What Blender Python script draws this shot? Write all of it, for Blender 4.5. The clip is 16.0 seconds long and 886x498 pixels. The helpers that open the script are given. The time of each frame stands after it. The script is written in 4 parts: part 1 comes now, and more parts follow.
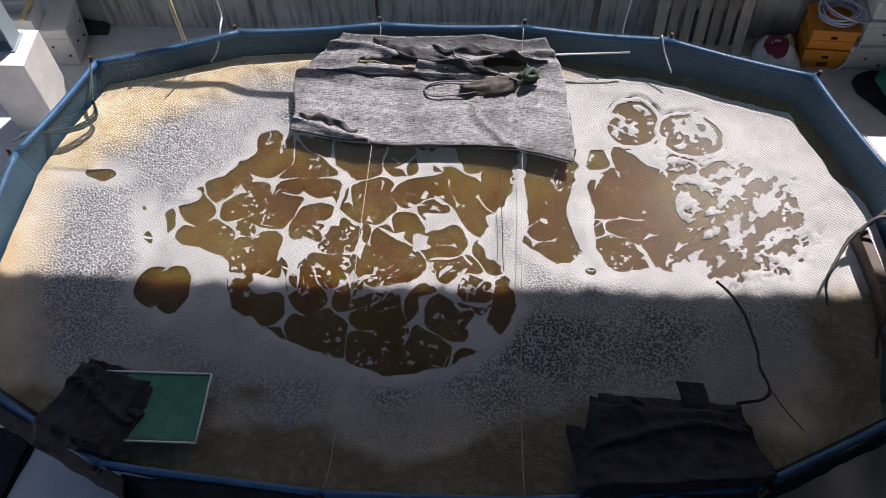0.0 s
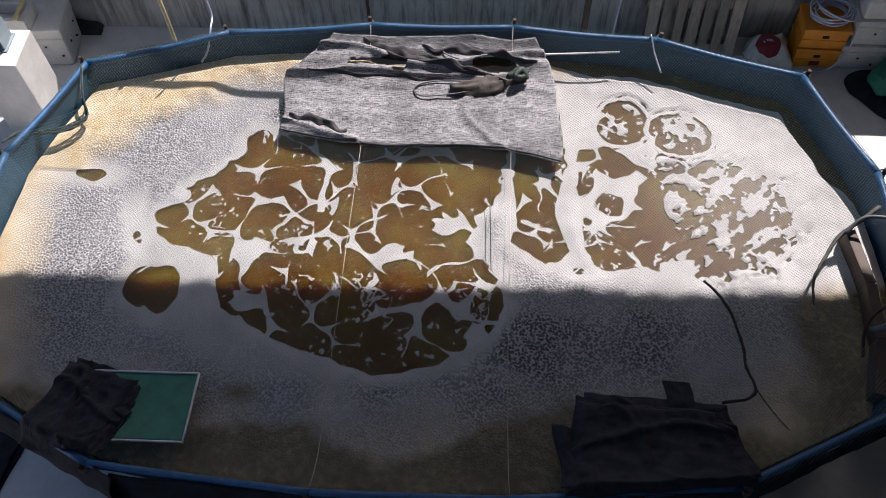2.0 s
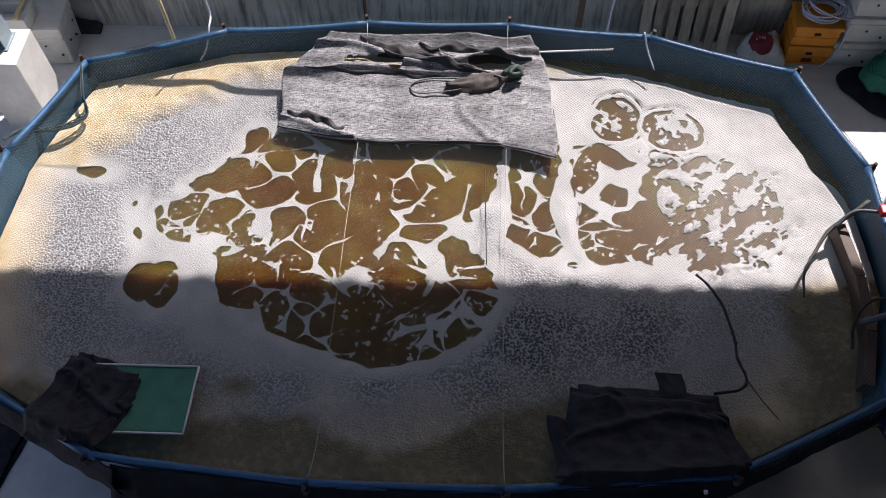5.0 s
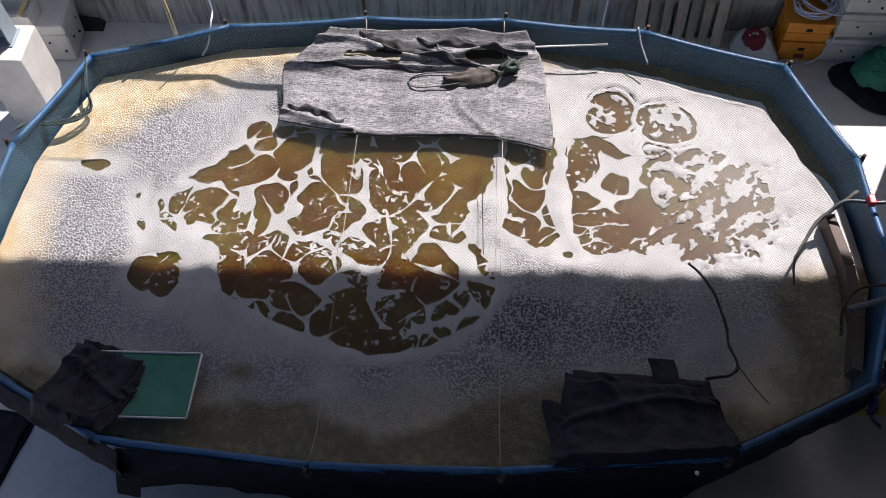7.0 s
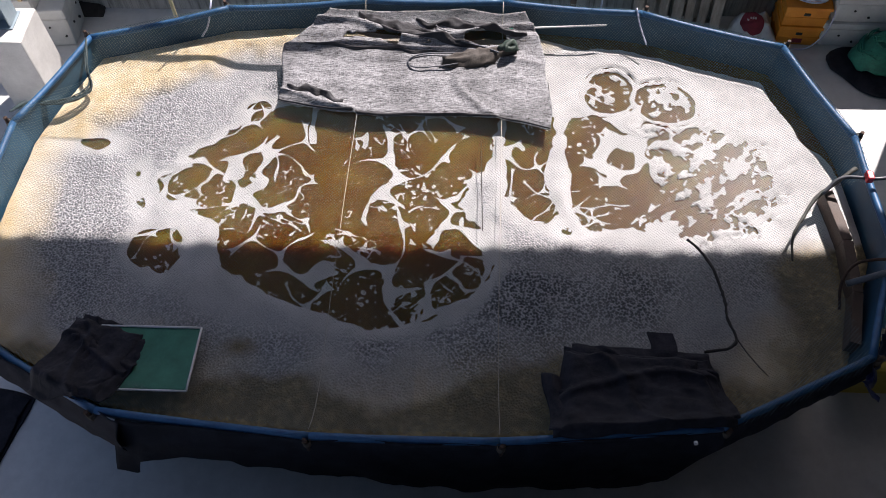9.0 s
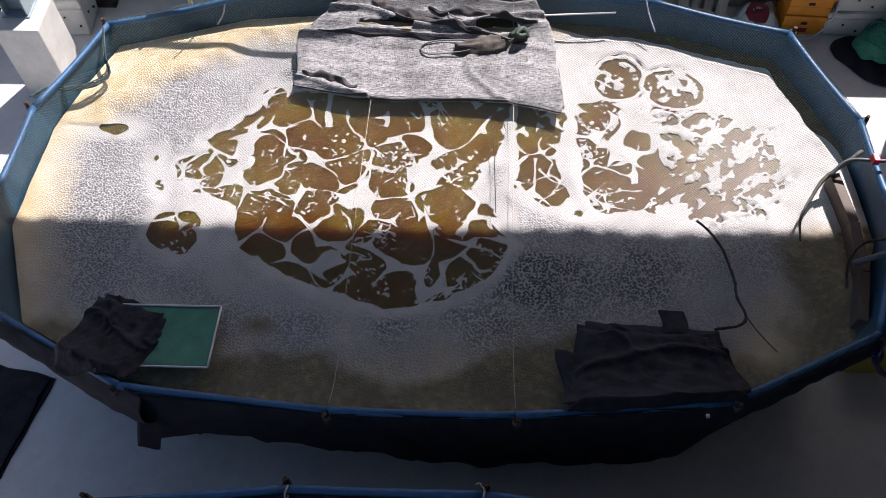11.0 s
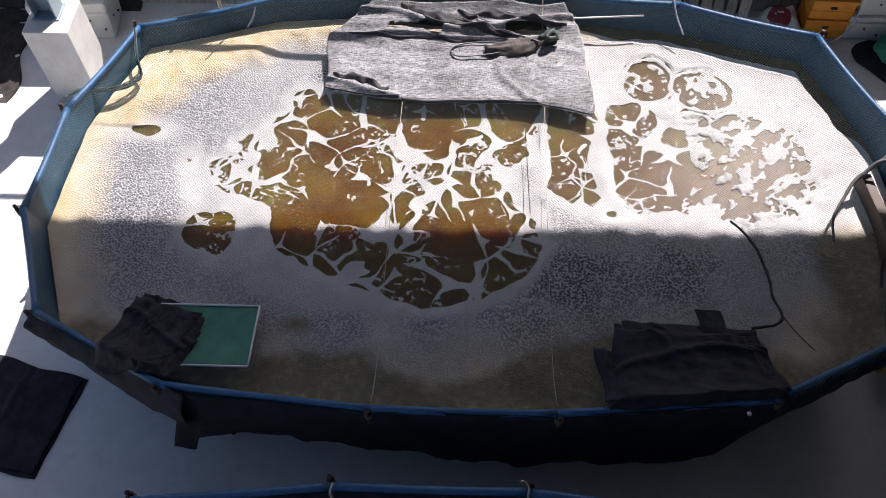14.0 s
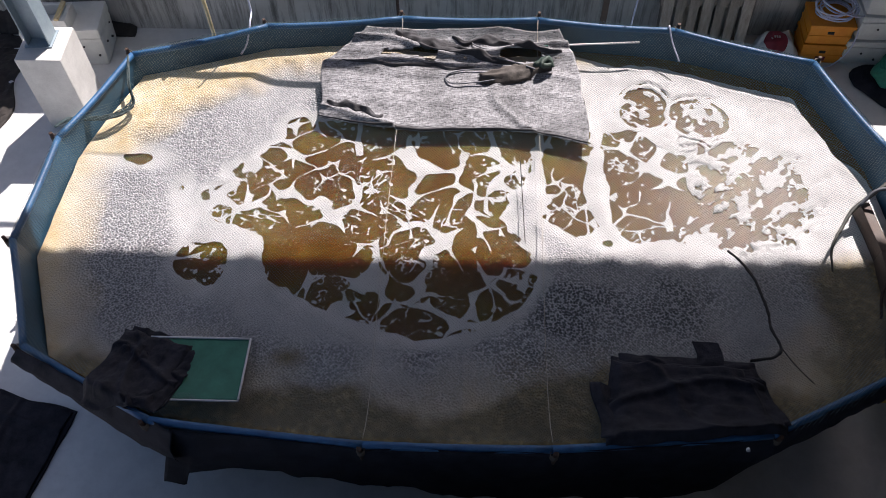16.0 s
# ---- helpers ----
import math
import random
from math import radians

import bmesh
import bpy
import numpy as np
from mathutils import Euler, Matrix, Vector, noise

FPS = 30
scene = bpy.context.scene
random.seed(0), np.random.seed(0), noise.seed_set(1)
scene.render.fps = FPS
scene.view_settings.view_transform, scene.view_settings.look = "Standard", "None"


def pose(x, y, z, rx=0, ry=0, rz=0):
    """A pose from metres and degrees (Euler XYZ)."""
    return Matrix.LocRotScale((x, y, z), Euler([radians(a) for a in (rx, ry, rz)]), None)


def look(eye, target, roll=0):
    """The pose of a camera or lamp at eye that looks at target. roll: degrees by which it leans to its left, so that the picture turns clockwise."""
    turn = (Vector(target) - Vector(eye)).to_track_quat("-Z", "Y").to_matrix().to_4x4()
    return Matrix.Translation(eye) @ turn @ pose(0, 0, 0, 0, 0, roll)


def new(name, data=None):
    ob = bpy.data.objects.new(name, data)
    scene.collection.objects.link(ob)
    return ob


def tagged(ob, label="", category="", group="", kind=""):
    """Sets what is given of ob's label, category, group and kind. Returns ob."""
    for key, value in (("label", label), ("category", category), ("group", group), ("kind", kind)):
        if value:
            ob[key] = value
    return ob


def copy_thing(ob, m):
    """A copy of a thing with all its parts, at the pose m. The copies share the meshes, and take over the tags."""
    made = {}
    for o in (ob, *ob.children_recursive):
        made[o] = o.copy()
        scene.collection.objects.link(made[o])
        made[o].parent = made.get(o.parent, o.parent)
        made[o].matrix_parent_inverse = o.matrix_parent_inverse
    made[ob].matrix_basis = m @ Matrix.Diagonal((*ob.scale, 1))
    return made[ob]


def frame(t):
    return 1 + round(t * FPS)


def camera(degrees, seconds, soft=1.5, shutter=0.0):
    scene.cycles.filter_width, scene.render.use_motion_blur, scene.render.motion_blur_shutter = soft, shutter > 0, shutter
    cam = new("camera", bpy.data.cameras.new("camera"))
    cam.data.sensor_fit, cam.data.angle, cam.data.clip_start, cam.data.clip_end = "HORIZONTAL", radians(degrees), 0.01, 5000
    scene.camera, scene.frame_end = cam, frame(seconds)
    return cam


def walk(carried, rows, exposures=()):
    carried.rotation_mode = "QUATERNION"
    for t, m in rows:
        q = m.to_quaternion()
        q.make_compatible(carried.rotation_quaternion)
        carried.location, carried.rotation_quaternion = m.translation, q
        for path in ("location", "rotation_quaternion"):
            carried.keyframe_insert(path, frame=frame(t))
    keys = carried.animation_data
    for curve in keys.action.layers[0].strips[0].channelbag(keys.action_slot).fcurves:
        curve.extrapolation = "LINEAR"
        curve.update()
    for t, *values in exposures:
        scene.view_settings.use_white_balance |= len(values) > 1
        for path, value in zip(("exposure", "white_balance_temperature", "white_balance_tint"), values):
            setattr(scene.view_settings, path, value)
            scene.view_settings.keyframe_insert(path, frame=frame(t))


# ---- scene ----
cam = camera(55.1, 16.0, soft=0.6)
PATH = [
    (0, (0.187, -4.964, 5.87), (0.123, -3.903, 4.176), -1.4),
    (0.5, (0.218, -4.936, 5.881), (0.15, -3.883, 4.183), -1.7),
    (1, (0.242, -4.941, 5.88), (0.173, -3.884, 4.183), -1.7),
    (1.5, (0.271, -4.942, 5.883), (0.201, -3.886, 4.186), -1.8),
    (2, (0.285, -4.963, 5.882), (0.215, -3.904, 4.186), -1.7),
    (2.5, (0.297, -4.976, 5.885), (0.227, -3.918, 4.19), -1.8),
    (3, (0.294, -4.997, 5.888), (0.225, -3.938, 4.193), -1.8),
    (3.5, (0.289, -5.002, 5.899), (0.222, -3.944, 4.202), -1.7),
    (4, (0.29, -5.004, 5.899), (0.223, -3.947, 4.203), -1.7),
    (6.5, (0.325, -5.122, 5.998), (0.26, -4.063, 4.303), -1.7),
    (7, (0.322, -5.161, 5.992), (0.257, -4.1, 4.297), -1.7),
    (7.5, (0.324, -5.197, 5.978), (0.258, -4.136, 4.284), -1.7),
    (8, (0.319, -5.238, 5.952), (0.256, -4.175, 4.259), -1.5),
    (8.5, (0.325, -5.287, 5.918), (0.262, -4.219, 4.229), -1.6),
    (9, (0.325, -5.329, 5.901), (0.262, -4.26, 4.212), -1.6),
    (11.5, (0.18, -5.532, 5.924), (0.122, -4.461, 4.235), -1.4),
    (12, (0.135, -5.554, 5.923), (0.081, -4.486, 4.233), -1.2),
    (12.5, (0.097, -5.582, 5.909), (0.043, -4.51, 4.222), -1.2),
    (13, (0.055, -5.592, 5.913), (0.001, -4.518, 4.226), -1.2),
    (13.5, (0.002, -5.593, 5.911), (-0.05, -4.512, 4.229), -1.2),
    (14, (-0.042, -5.571, 5.917), (-0.094, -4.484, 4.238), -1.1),
    (14.5, (-0.06, -5.548, 5.912), (-0.113, -4.452, 4.24), -1.2),
    (15, (-0.061, -5.515, 5.917), (-0.113, -4.412, 4.249), -1.2),
    (15.5, (-0.035, -5.479, 5.912), (-0.089, -4.369, 4.25), -1.3),
    (16, (-0.004, -5.446, 5.915), (-0.057, -4.329, 4.257), -1.2),
]
walk(cam, [(t, look(eye, target, roll)) for t, eye, target, roll in PATH],
     exposures=((0, 0.60), (4, 0.70), (9, 0.84), (12.5, 1.06), (16, 0.90)))

# ---- light ----
SUN_TO = Vector((0.42, 0.80, 1.0)).normalized()      # towards the sun
sun_el = math.asin(SUN_TO.z)
sun_az = math.atan2(SUN_TO.x, SUN_TO.y)              # clockwise from +y
world = bpy.data.worlds.new("sky")
scene.world = world
world.use_nodes = True
wn = world.node_tree
sky = wn.nodes.new("ShaderNodeTexSky")
sky.sky_type, sky.sun_disc = "NISHITA", False
sky.air_density, sky.dust_density = 1.0, 2.2
sky.sun_elevation, sky.sun_rotation = sun_el, sun_az
wn.links.new(sky.outputs["Color"], wn.nodes["Background"].inputs["Color"])
wn.nodes["Background"].inputs["Strength"].default_value = 0.053
sun = new("sun", bpy.data.lights.new("sun", "SUN"))
sun.data.energy, sun.data.angle, sun.data.color = 5.0, radians(0.53), (1.0, 0.955, 0.90)
sun.matrix_world = look(SUN_TO * 30, (0, 0, 0))
scene.view_settings.use_white_balance = True
scene.view_settings.white_balance_temperature, scene.view_settings.white_balance_tint = 6500, 18

H = 1.2          # tank rim height
WATER = 0.95     # water level
ROOF = 6.4       # height of the roof's edge over the yard


# ---- material helpers ----
def mat(name):
    m = bpy.data.materials.new(name)
    m.use_nodes = True
    return m, m.node_tree.nodes, m.node_tree.links, m.node_tree.nodes["Principled BSDF"]


def noise_tex(n, l, scale, detail=4.0, rough=0.6, vec=None):
    t = n.new("ShaderNodeTexNoise")
    t.inputs["Scale"].default_value, t.inputs["Detail"].default_value = scale, detail
    t.inputs["Roughness"].default_value = rough
    if vec:
        l.new(vec, t.inputs["Vector"])
    return t.outputs["Fac"]


def ramp(n, l, fac, *stops):
    r = n.new("ShaderNodeValToRGB")
    while len(r.color_ramp.elements) < len(stops):
        r.color_ramp.elements.new(0.5)
    for e, (p, c) in zip(r.color_ramp.elements, stops):
        e.position, e.color = p, (*c, 1) if len(c) == 3 else c
    l.new(fac, r.inputs["Fac"])
    return r.outputs["Color"]


def mix(n, l, fac, a, b, blend="MIX"):
    m = n.new("ShaderNodeMix")
    m.data_type, m.blend_type = "RGBA", blend
    for s, v in ((m.inputs[0], fac), (m.inputs[6], a), (m.inputs[7], b)):
        if isinstance(v, (int, float)):
            s.default_value = v
        elif isinstance(v, tuple):
            s.default_value = (*v, 1)
        else:
            l.new(v, s)
    return m.outputs[2]


def bump(n, l, b, height, strength=0.3, dist=0.01):
    t = n.new("ShaderNodeBump")
    t.inputs["Strength"].default_value, t.inputs["Distance"].default_value = strength, dist
    l.new(height, t.inputs["Height"])
    l.new(t.outputs["Normal"], b.inputs["Normal"])
    return t


def coords(n, l, scale=(1, 1, 1), which="Object"):
    c = n.new("ShaderNodeTexCoord")
    m = n.new("ShaderNodeMapping")
    m.inputs["Scale"].default_value = scale
    l.new(c.outputs[which], m.inputs["Vector"])
    return m.outputs["Vector"]


def surface(name, dark, light, scale=6, rough=(0.5, 0.8), metal=0.0, bumps=0.2, fine=80, stretch=(1, 1, 1), spread=0.0, dist=0.004):
    """Two-scale mottled surface; spread varies the tone from piece to piece."""
    m, n, l, b = mat(name)
    v = coords(n, l, stretch)
    big, small = noise_tex(n, l, scale, 5, 0.6, v), noise_tex(n, l, fine, 3, 0.7, v)
    both = n.new("ShaderNodeMath")
    both.operation = "MULTIPLY_ADD"
    l.new(big, both.inputs[0])
    both.inputs[1].default_value = 0.7
    half = n.new("ShaderNodeMath")
    half.operation = "MULTIPLY"
    l.new(small, half.inputs[0])
    half.inputs[1].default_value = 0.3
    l.new(half.outputs[0], both.inputs[2])
    col = ramp(n, l, both.outputs[0], (0.32, dark), (0.68, light))
    if spread:
        info = n.new("ShaderNodeObjectInfo")
        tone = ramp(n, l, info.outputs["Random"], (0.0, (1 - spread,) * 3), (1.0, (1 + spread,) * 3))
        col = mix(n, l, 1.0, col, tone, "MULTIPLY")
    l.new(col, b.inputs["Base Color"])
    r = n.new("ShaderNodeMapRange")
    r.inputs["To Min"].default_value, r.inputs["To Max"].default_value = rough
    l.new(big, r.inputs["Value"])
    l.new(r.outputs["Result"], b.inputs["Roughness"])
    b.inputs["Metallic"].default_value = metal
    bump(n, l, b, small, bumps, dist)
    return m


# ---- materials ----
def concrete_floor():
    m, n, l, b = mat("floor_concrete")
    v = coords(n, l)
    big = noise_tex(n, l, 0.9, 6, 0.65, v)
    mid = noise_tex(n, l, 7, 5, 0.7, v)
    fine = noise_tex(n, l, 160, 2, 0.6, v)
    c = ramp(n, l, big, (0.3, (0.62, 0.62, 0.615)), (0.7, (0.76, 0.76, 0.75)))
    c = mix(n, l, 0.25, c, ramp(n, l, mid, (0.35, (0.32, 0.32, 0.32)), (0.6, (0.62, 0.62, 0.61))), "MIX")
    l.new(c, b.inputs["Base Color"])
    l.new(ramp(n, l, big, (0.3, (0.45,) * 3), (0.7, (0.75,) * 3)), b.inputs["Roughness"])
    bump(n, l, b, fine, 0.15, 0.003)
    return m


def wall_concrete():
    m, n, l, b = mat("wall_concrete")
    drip = noise_tex(n, l, 5, 6, 0.7, coords(n, l, (3.0, 3.0, 0.25)))
    big = noise_tex(n, l, 1.6, 5, 0.6, coords(n, l))
    fine = noise_tex(n, l, 90, 3, 0.6, coords(n, l))
    c = ramp(n, l, big, (0.3, (0.38, 0.36, 0.33)), (0.7, (0.60, 0.59, 0.56)))
    c = mix(n, l, ramp(n, l, drip, (0.46, (0, 0, 0)), (0.66, (0.85, 0.85, 0.85))), c, (0.09, 0.085, 0.075))
    c = mix(n, l, ramp(n, l, drip, (0.28, (0.6, 0.6, 0.6)), (0.38, (0, 0, 0))), c, (0.6, 0.6, 0.58))
    l.new(c, b.inputs["Base Color"])
    b.inputs["Roughness"].default_value = 0.85
    bump(n, l, b, fine, 0.3, 0.004)
    return m


def foam_material():
    """White bubbly foam; the mesh says where ochre scum and coarse grey bubbles lie."""
    m, n, l, b = mat("foam")
    v = coords(n, l)
    scum, coarse = n.new("ShaderNodeAttribute"), n.new("ShaderNodeAttribute")
    scum.attribute_name, coarse.attribute_name = "scum", "coarse"
    cloud = noise_tex(n, l, 4, 6, 0.65, v)
    grain = noise_tex(n, l, 55, 3, 0.7, v)
    cell = n.new("ShaderNodeTexVoronoi")
    cell.inputs["Scale"].default_value = 60
    l.new(v, cell.inputs["Vector"])
    white = ramp(n, l, cloud, (0.3, (0.41, 0.403, 0.397)), (0.6, (0.575, 0.57, 0.563)))
    large = n.new("ShaderNodeTexVoronoi")
    large.inputs["Scale"].default_value = 58
    l.new(v, large.inputs["Vector"])
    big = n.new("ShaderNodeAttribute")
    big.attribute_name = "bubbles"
    # pit shade and a pale highlight at each bubble's centre are painted in
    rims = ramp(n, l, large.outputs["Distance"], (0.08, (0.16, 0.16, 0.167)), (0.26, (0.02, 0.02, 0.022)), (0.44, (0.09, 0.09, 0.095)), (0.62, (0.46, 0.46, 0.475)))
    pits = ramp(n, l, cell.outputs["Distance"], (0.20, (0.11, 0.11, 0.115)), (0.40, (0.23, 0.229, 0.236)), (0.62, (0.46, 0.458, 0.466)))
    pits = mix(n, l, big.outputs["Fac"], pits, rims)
    lumps = ramp(n, l, noise_tex(n, l, 7, 5, 0.75, v), (0.33, (0.58, 0.43, 0.22)), (0.5, (0.74, 0.61, 0.40)), (0.64, (0.82, 0.73, 0.56)))
    lumps = mix(n, l, ramp(n, l, grain, (0.35, (0.4,) * 3), (0.6, (0, 0, 0))), lumps, (0.42, 0.29, 0.12))
    where = n.new("ShaderNodeMath")
    where.operation = "MULTIPLY"
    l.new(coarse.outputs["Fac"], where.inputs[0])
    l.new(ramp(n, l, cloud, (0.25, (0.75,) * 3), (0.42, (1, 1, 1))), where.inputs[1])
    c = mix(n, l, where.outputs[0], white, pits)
    silt = n.new("ShaderNodeAttribute")
    silt.attribute_name = "silt"
    c = mix(n, l, scum.outputs["Fac"], c, lumps)
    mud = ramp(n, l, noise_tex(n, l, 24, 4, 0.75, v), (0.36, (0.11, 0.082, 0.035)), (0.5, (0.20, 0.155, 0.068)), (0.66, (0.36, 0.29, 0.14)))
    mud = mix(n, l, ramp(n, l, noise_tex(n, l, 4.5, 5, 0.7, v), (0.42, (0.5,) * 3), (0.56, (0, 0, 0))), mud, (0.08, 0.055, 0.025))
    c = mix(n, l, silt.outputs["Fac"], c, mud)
    l.new(c, b.inputs["Base Color"])
    b.inputs["Roughness"].default_value = 0.55
    b.inputs["Specular IOR Level"].default_value = 0.4
    h1 = n.new("ShaderNodeMath")
    h1.operation = "ADD"
    grain = mix(n, l, silt.outputs["Fac"], grain, noise_tex(n, l, 22, 4, 0.7, v))
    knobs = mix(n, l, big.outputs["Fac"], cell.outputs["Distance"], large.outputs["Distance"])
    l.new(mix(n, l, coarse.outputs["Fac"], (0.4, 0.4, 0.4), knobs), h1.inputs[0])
    l.new(mix(n, l, 0.45, (0.5, 0.5, 0.5), grain), h1.inputs[1])
    bump(n, l, b, h1.outputs[0], 1.0, 0.010)
    return m


def water_material():
    m, n, l, b = mat("brown_water")
    v = coords(n, l)
    cloud = noise_tex(n, l, 1.8, 5, 0.6, v)
    flecks = noise_tex(n, l, 38, 5, 0.75, v)
    patch = noise_tex(n, l, 3.1, 3, 0.6, v)
    c = ramp(n, l, cloud, (0.3, (0.095, 0.030, 0.003)), (0.5, (0.135, 0.064, 0.008)), (0.70, (0.200, 0.128, 0.020)))
    gate = n.new("ShaderNodeMath")
    gate.operation = "MULTIPLY"
    l.new(ramp(n, l, flecks, (0.575, (0, 0, 0)), (0.63, (1, 1, 1))), gate.inputs[0])
    l.new(ramp(n, l, patch, (0.45, (0, 0, 0)), (0.6, (0.8,) * 3)), gate.inputs[1])
    c = mix(n, l, gate.outputs[0], c, (0.55, 0.47, 0.32))
    l.new(c, b.inputs["Base Color"])
    b.inputs["Roughness"].default_value = 0.30
    b.inputs["Specular IOR Level"].default_value = 0.09
    b.inputs["Subsurface Weight"].default_value = 1.0       # murky: light spreads sideways under the surface
    b.inputs["Subsurface Radius"].default_value = (1.0, 0.26, 0.07)
    b.inputs["Subsurface Scale"].default_value = 0.65
    b.inputs["IOR"].default_value = 1.33
    w = n.new("ShaderNodeMath")
    w.operation = "ADD"
    l.new(noise_tex(n, l, 11, 3, 0.5, v), w.inputs[0])
    l.new(noise_tex(n, l, 45, 2, 0.5, v), w.inputs[1])
    bump(n, l, b, w.outputs[0], 0.022, 0.012)
    return m


def shade_cloth():
    """Woven shading fabric: fine cross threads with worn pale streaks."""
    m, n, l, b = mat("shade_cloth")
    weft = noise_tex(n, l, 60, 2, 0.6, coords(n, l, (0.35, 3.6, 1)))
    warp = noise_tex(n, l, 60, 2, 0.6, coords(n, l, (3.6, 0.35, 1)))
    big = noise_tex(n, l, 3, 5, 0.6, coords(n, l))
    grit = noise_tex(n, l, 150, 3, 0.7, coords(n, l))
    s = n.new("ShaderNodeMath")
    s.operation = "ADD"
    half = n.new("ShaderNodeMath")
    half.operation, half.inputs[1].default_value = "MULTIPLY", 0.45
    l.new(warp, half.inputs[0])
    l.new(weft, s.inputs[0])
    l.new(half.outputs[0], s.inputs[1])
    c = ramp(n, l, s.outputs[0], (0.58, (0.14, 0.14, 0.148)), (0.70, (0.27, 0.27, 0.282)), (0.86, (0.44, 0.44, 0.456)))
    c = mix(n, l, ramp(n, l, big, (0.36, (0.45,) * 3), (0.56, (0.0,) * 3)), c, (0.06, 0.06, 0.064))
    c = mix(n, l, ramp(n, l, grit, (0.36, (0.7,) * 3), (0.52, (0.0,) * 3)), c, (0.05, 0.048, 0.046))
    l.new(c, b.inputs["Base Color"])
    l.new(ramp(n, l, s.outputs[0], (0.58, (0.35,) * 3), (0.68, (1.0,) * 3)), b.inputs["Alpha"])
    b.inputs["Roughness"].default_value = 0.9
    b.inputs["Specular IOR Level"].default_value = 0.2
    bump(n, l, b, s.outputs[0], 0.6, 0.004)
    return m


FLOOR, WALL, FOAM, BROWN, CLOTH = concrete_floor(), wall_concrete(), foam_material(), water_material(), shade_cloth()
# doubled layers of the cloth, with fold shadow put into the dark colour
DARKCLOTH = surface("doubled_shadow_cloth", (0.020, 0.019, 0.021), (0.085, 0.083, 0.088), 12, (0.85, 0.95), bumps=0.9, fine=120)
CANVAS = surface("blue_canvas", (0.011, 0.046, 0.085), (0.024, 0.095, 0.165), 4, (0.4, 0.6), bumps=0.15)
RIM_BLUE = surface("rim_sleeve", (0.012, 0.062, 0.16), (0.028, 0.13, 0.28), 14, (0.35, 0.6), bumps=0.25)
NETTING = surface("net_cord", (0.10, 0.15, 0.16), (0.17, 0.23, 0.24), 3, (0.3, 0.45), bumps=0.0)
TWINE = surface("pale_twine", (0.34, 0.31, 0.25), (0.52, 0.48, 0.40), 60, (0.7, 0.9), bumps=0.5)
OLDTWINE = surface("dirty_twine", (0.05, 0.04, 0.03), (0.16, 0.13, 0.10), 60, (0.7, 0.9), bumps=0.5)
BLACK = surface("black_tarp", (0.008, 0.008, 0.012), (0.038, 0.038, 0.050), 9, (0.75, 0.95), bumps=0.9, fine=110)
BLACK.node_tree.nodes["Principled BSDF"].inputs["Specular IOR Level"].default_value = 0.25      # dull fibres
RUST = surface("rusty_steel", (0.03, 0.018, 0.014), (0.10, 0.058, 0.042), 40, (0.6, 0.9), 0.3, 0.5)
DARKWOOD = surface("wet_wood", (0.045, 0.028, 0.02), (0.10, 0.066, 0.05), 5, (0.5, 0.8), stretch=(1, 1, 6), bumps=0.4)
GREYWOOD = surface("pallet_wood", (0.20, 0.17, 0.14), (0.40, 0.36, 0.31), 4, (0.75, 0.9), stretch=(8, 8, 0.8), bumps=0.5, spread=0.35)
BAMBOO = surface("bamboo", (0.55, 0.42, 0.22), (0.72, 0.60, 0.36), 20, (0.4, 0.6), bumps=0.2)
WHITE_PIPE = surface("white_pvc", (0.55, 0.55, 0.56), (0.72, 0.72, 0.73), 30, (0.35, 0.55), bumps=0.1)
HOSE_PALE = surface("pale_hose", (0.50, 0.52, 0.66), (0.66, 0.68, 0.80), 20, (0.25, 0.4), bumps=0.05)
GREEN_MESH = surface("green_mesh", (0.018, 0.12, 0.078), (0.042, 0.21, 0.14), 10, (0.5, 0.7), bumps=0.5, fine=200)
GREEN_NET = surface("green_net", (0.008, 0.12, 0.08), (0.02, 0.25, 0.17), 30, (0.5, 0.7), bumps=0.6)
PEDESTAL = surface("cast_concrete", (0.48, 0.47, 0.45), (0.66, 0.65, 0.62), 5, (0.75, 0.9), bumps=0.25)
STYRO = surface("white_foam_box", (0.55, 0.55, 0.53), (0.74, 0.74, 0.71), 7, (0.55, 0.75), bumps=0.2, fine=120)
# for caps in place of holes: the shade inside is put into the colour
HOLE = surface("hole_shade", (0.015, 0.015, 0.015), (0.03, 0.03, 0.03), 20)
STEEL = surface("painted_steel", (0.20, 0.26, 0.30), (0.30, 0.37, 0.41), 8, (0.4, 0.6), bumps=0.1)
ORANGE = surface("orange_plastic", (0.72, 0.24, 0.015), (0.85, 0.33, 0.03), 10, (0.4, 0.6), bumps=0.08)
BAG = surface("white_sack", (0.48, 0.48, 0.47), (0.68, 0.68, 0.67), 12, (0.5, 0.7), bumps=0.4)
RED = surface("dark_red_print", (0.16, 0.012, 0.025), (0.25, 0.02, 0.04), 20, (0.5, 0.7), bumps=0.2)
REDTAP = surface("red_plastic", (0.5, 0.02, 0.03), (0.65, 0.03, 0.04), 20, (0.3, 0.4))
GREYHOSE = surface("grey_pipe", (0.05, 0.055, 0.065), (0.12, 0.125, 0.14), 15, (0.35, 0.5), bumps=0.1)
DARKROPE = surface("dark_slimy_rope", (0.012, 0.010, 0.009), (0.035, 0.03, 0.026), 60, (0.5, 0.8), bumps=0.8, dist=0.01)
ROOFING = surface("roof_sheet", (0.05, 0.045, 0.04), (0.09, 0.08, 0.07), 6, (0.4, 0.6), bumps=0.1)
DARKSOIL = surface("dark_rubble", (0.02, 0.018, 0.016), (0.06, 0.05, 0.045), 12, (0.8, 0.95), bumps=0.7)
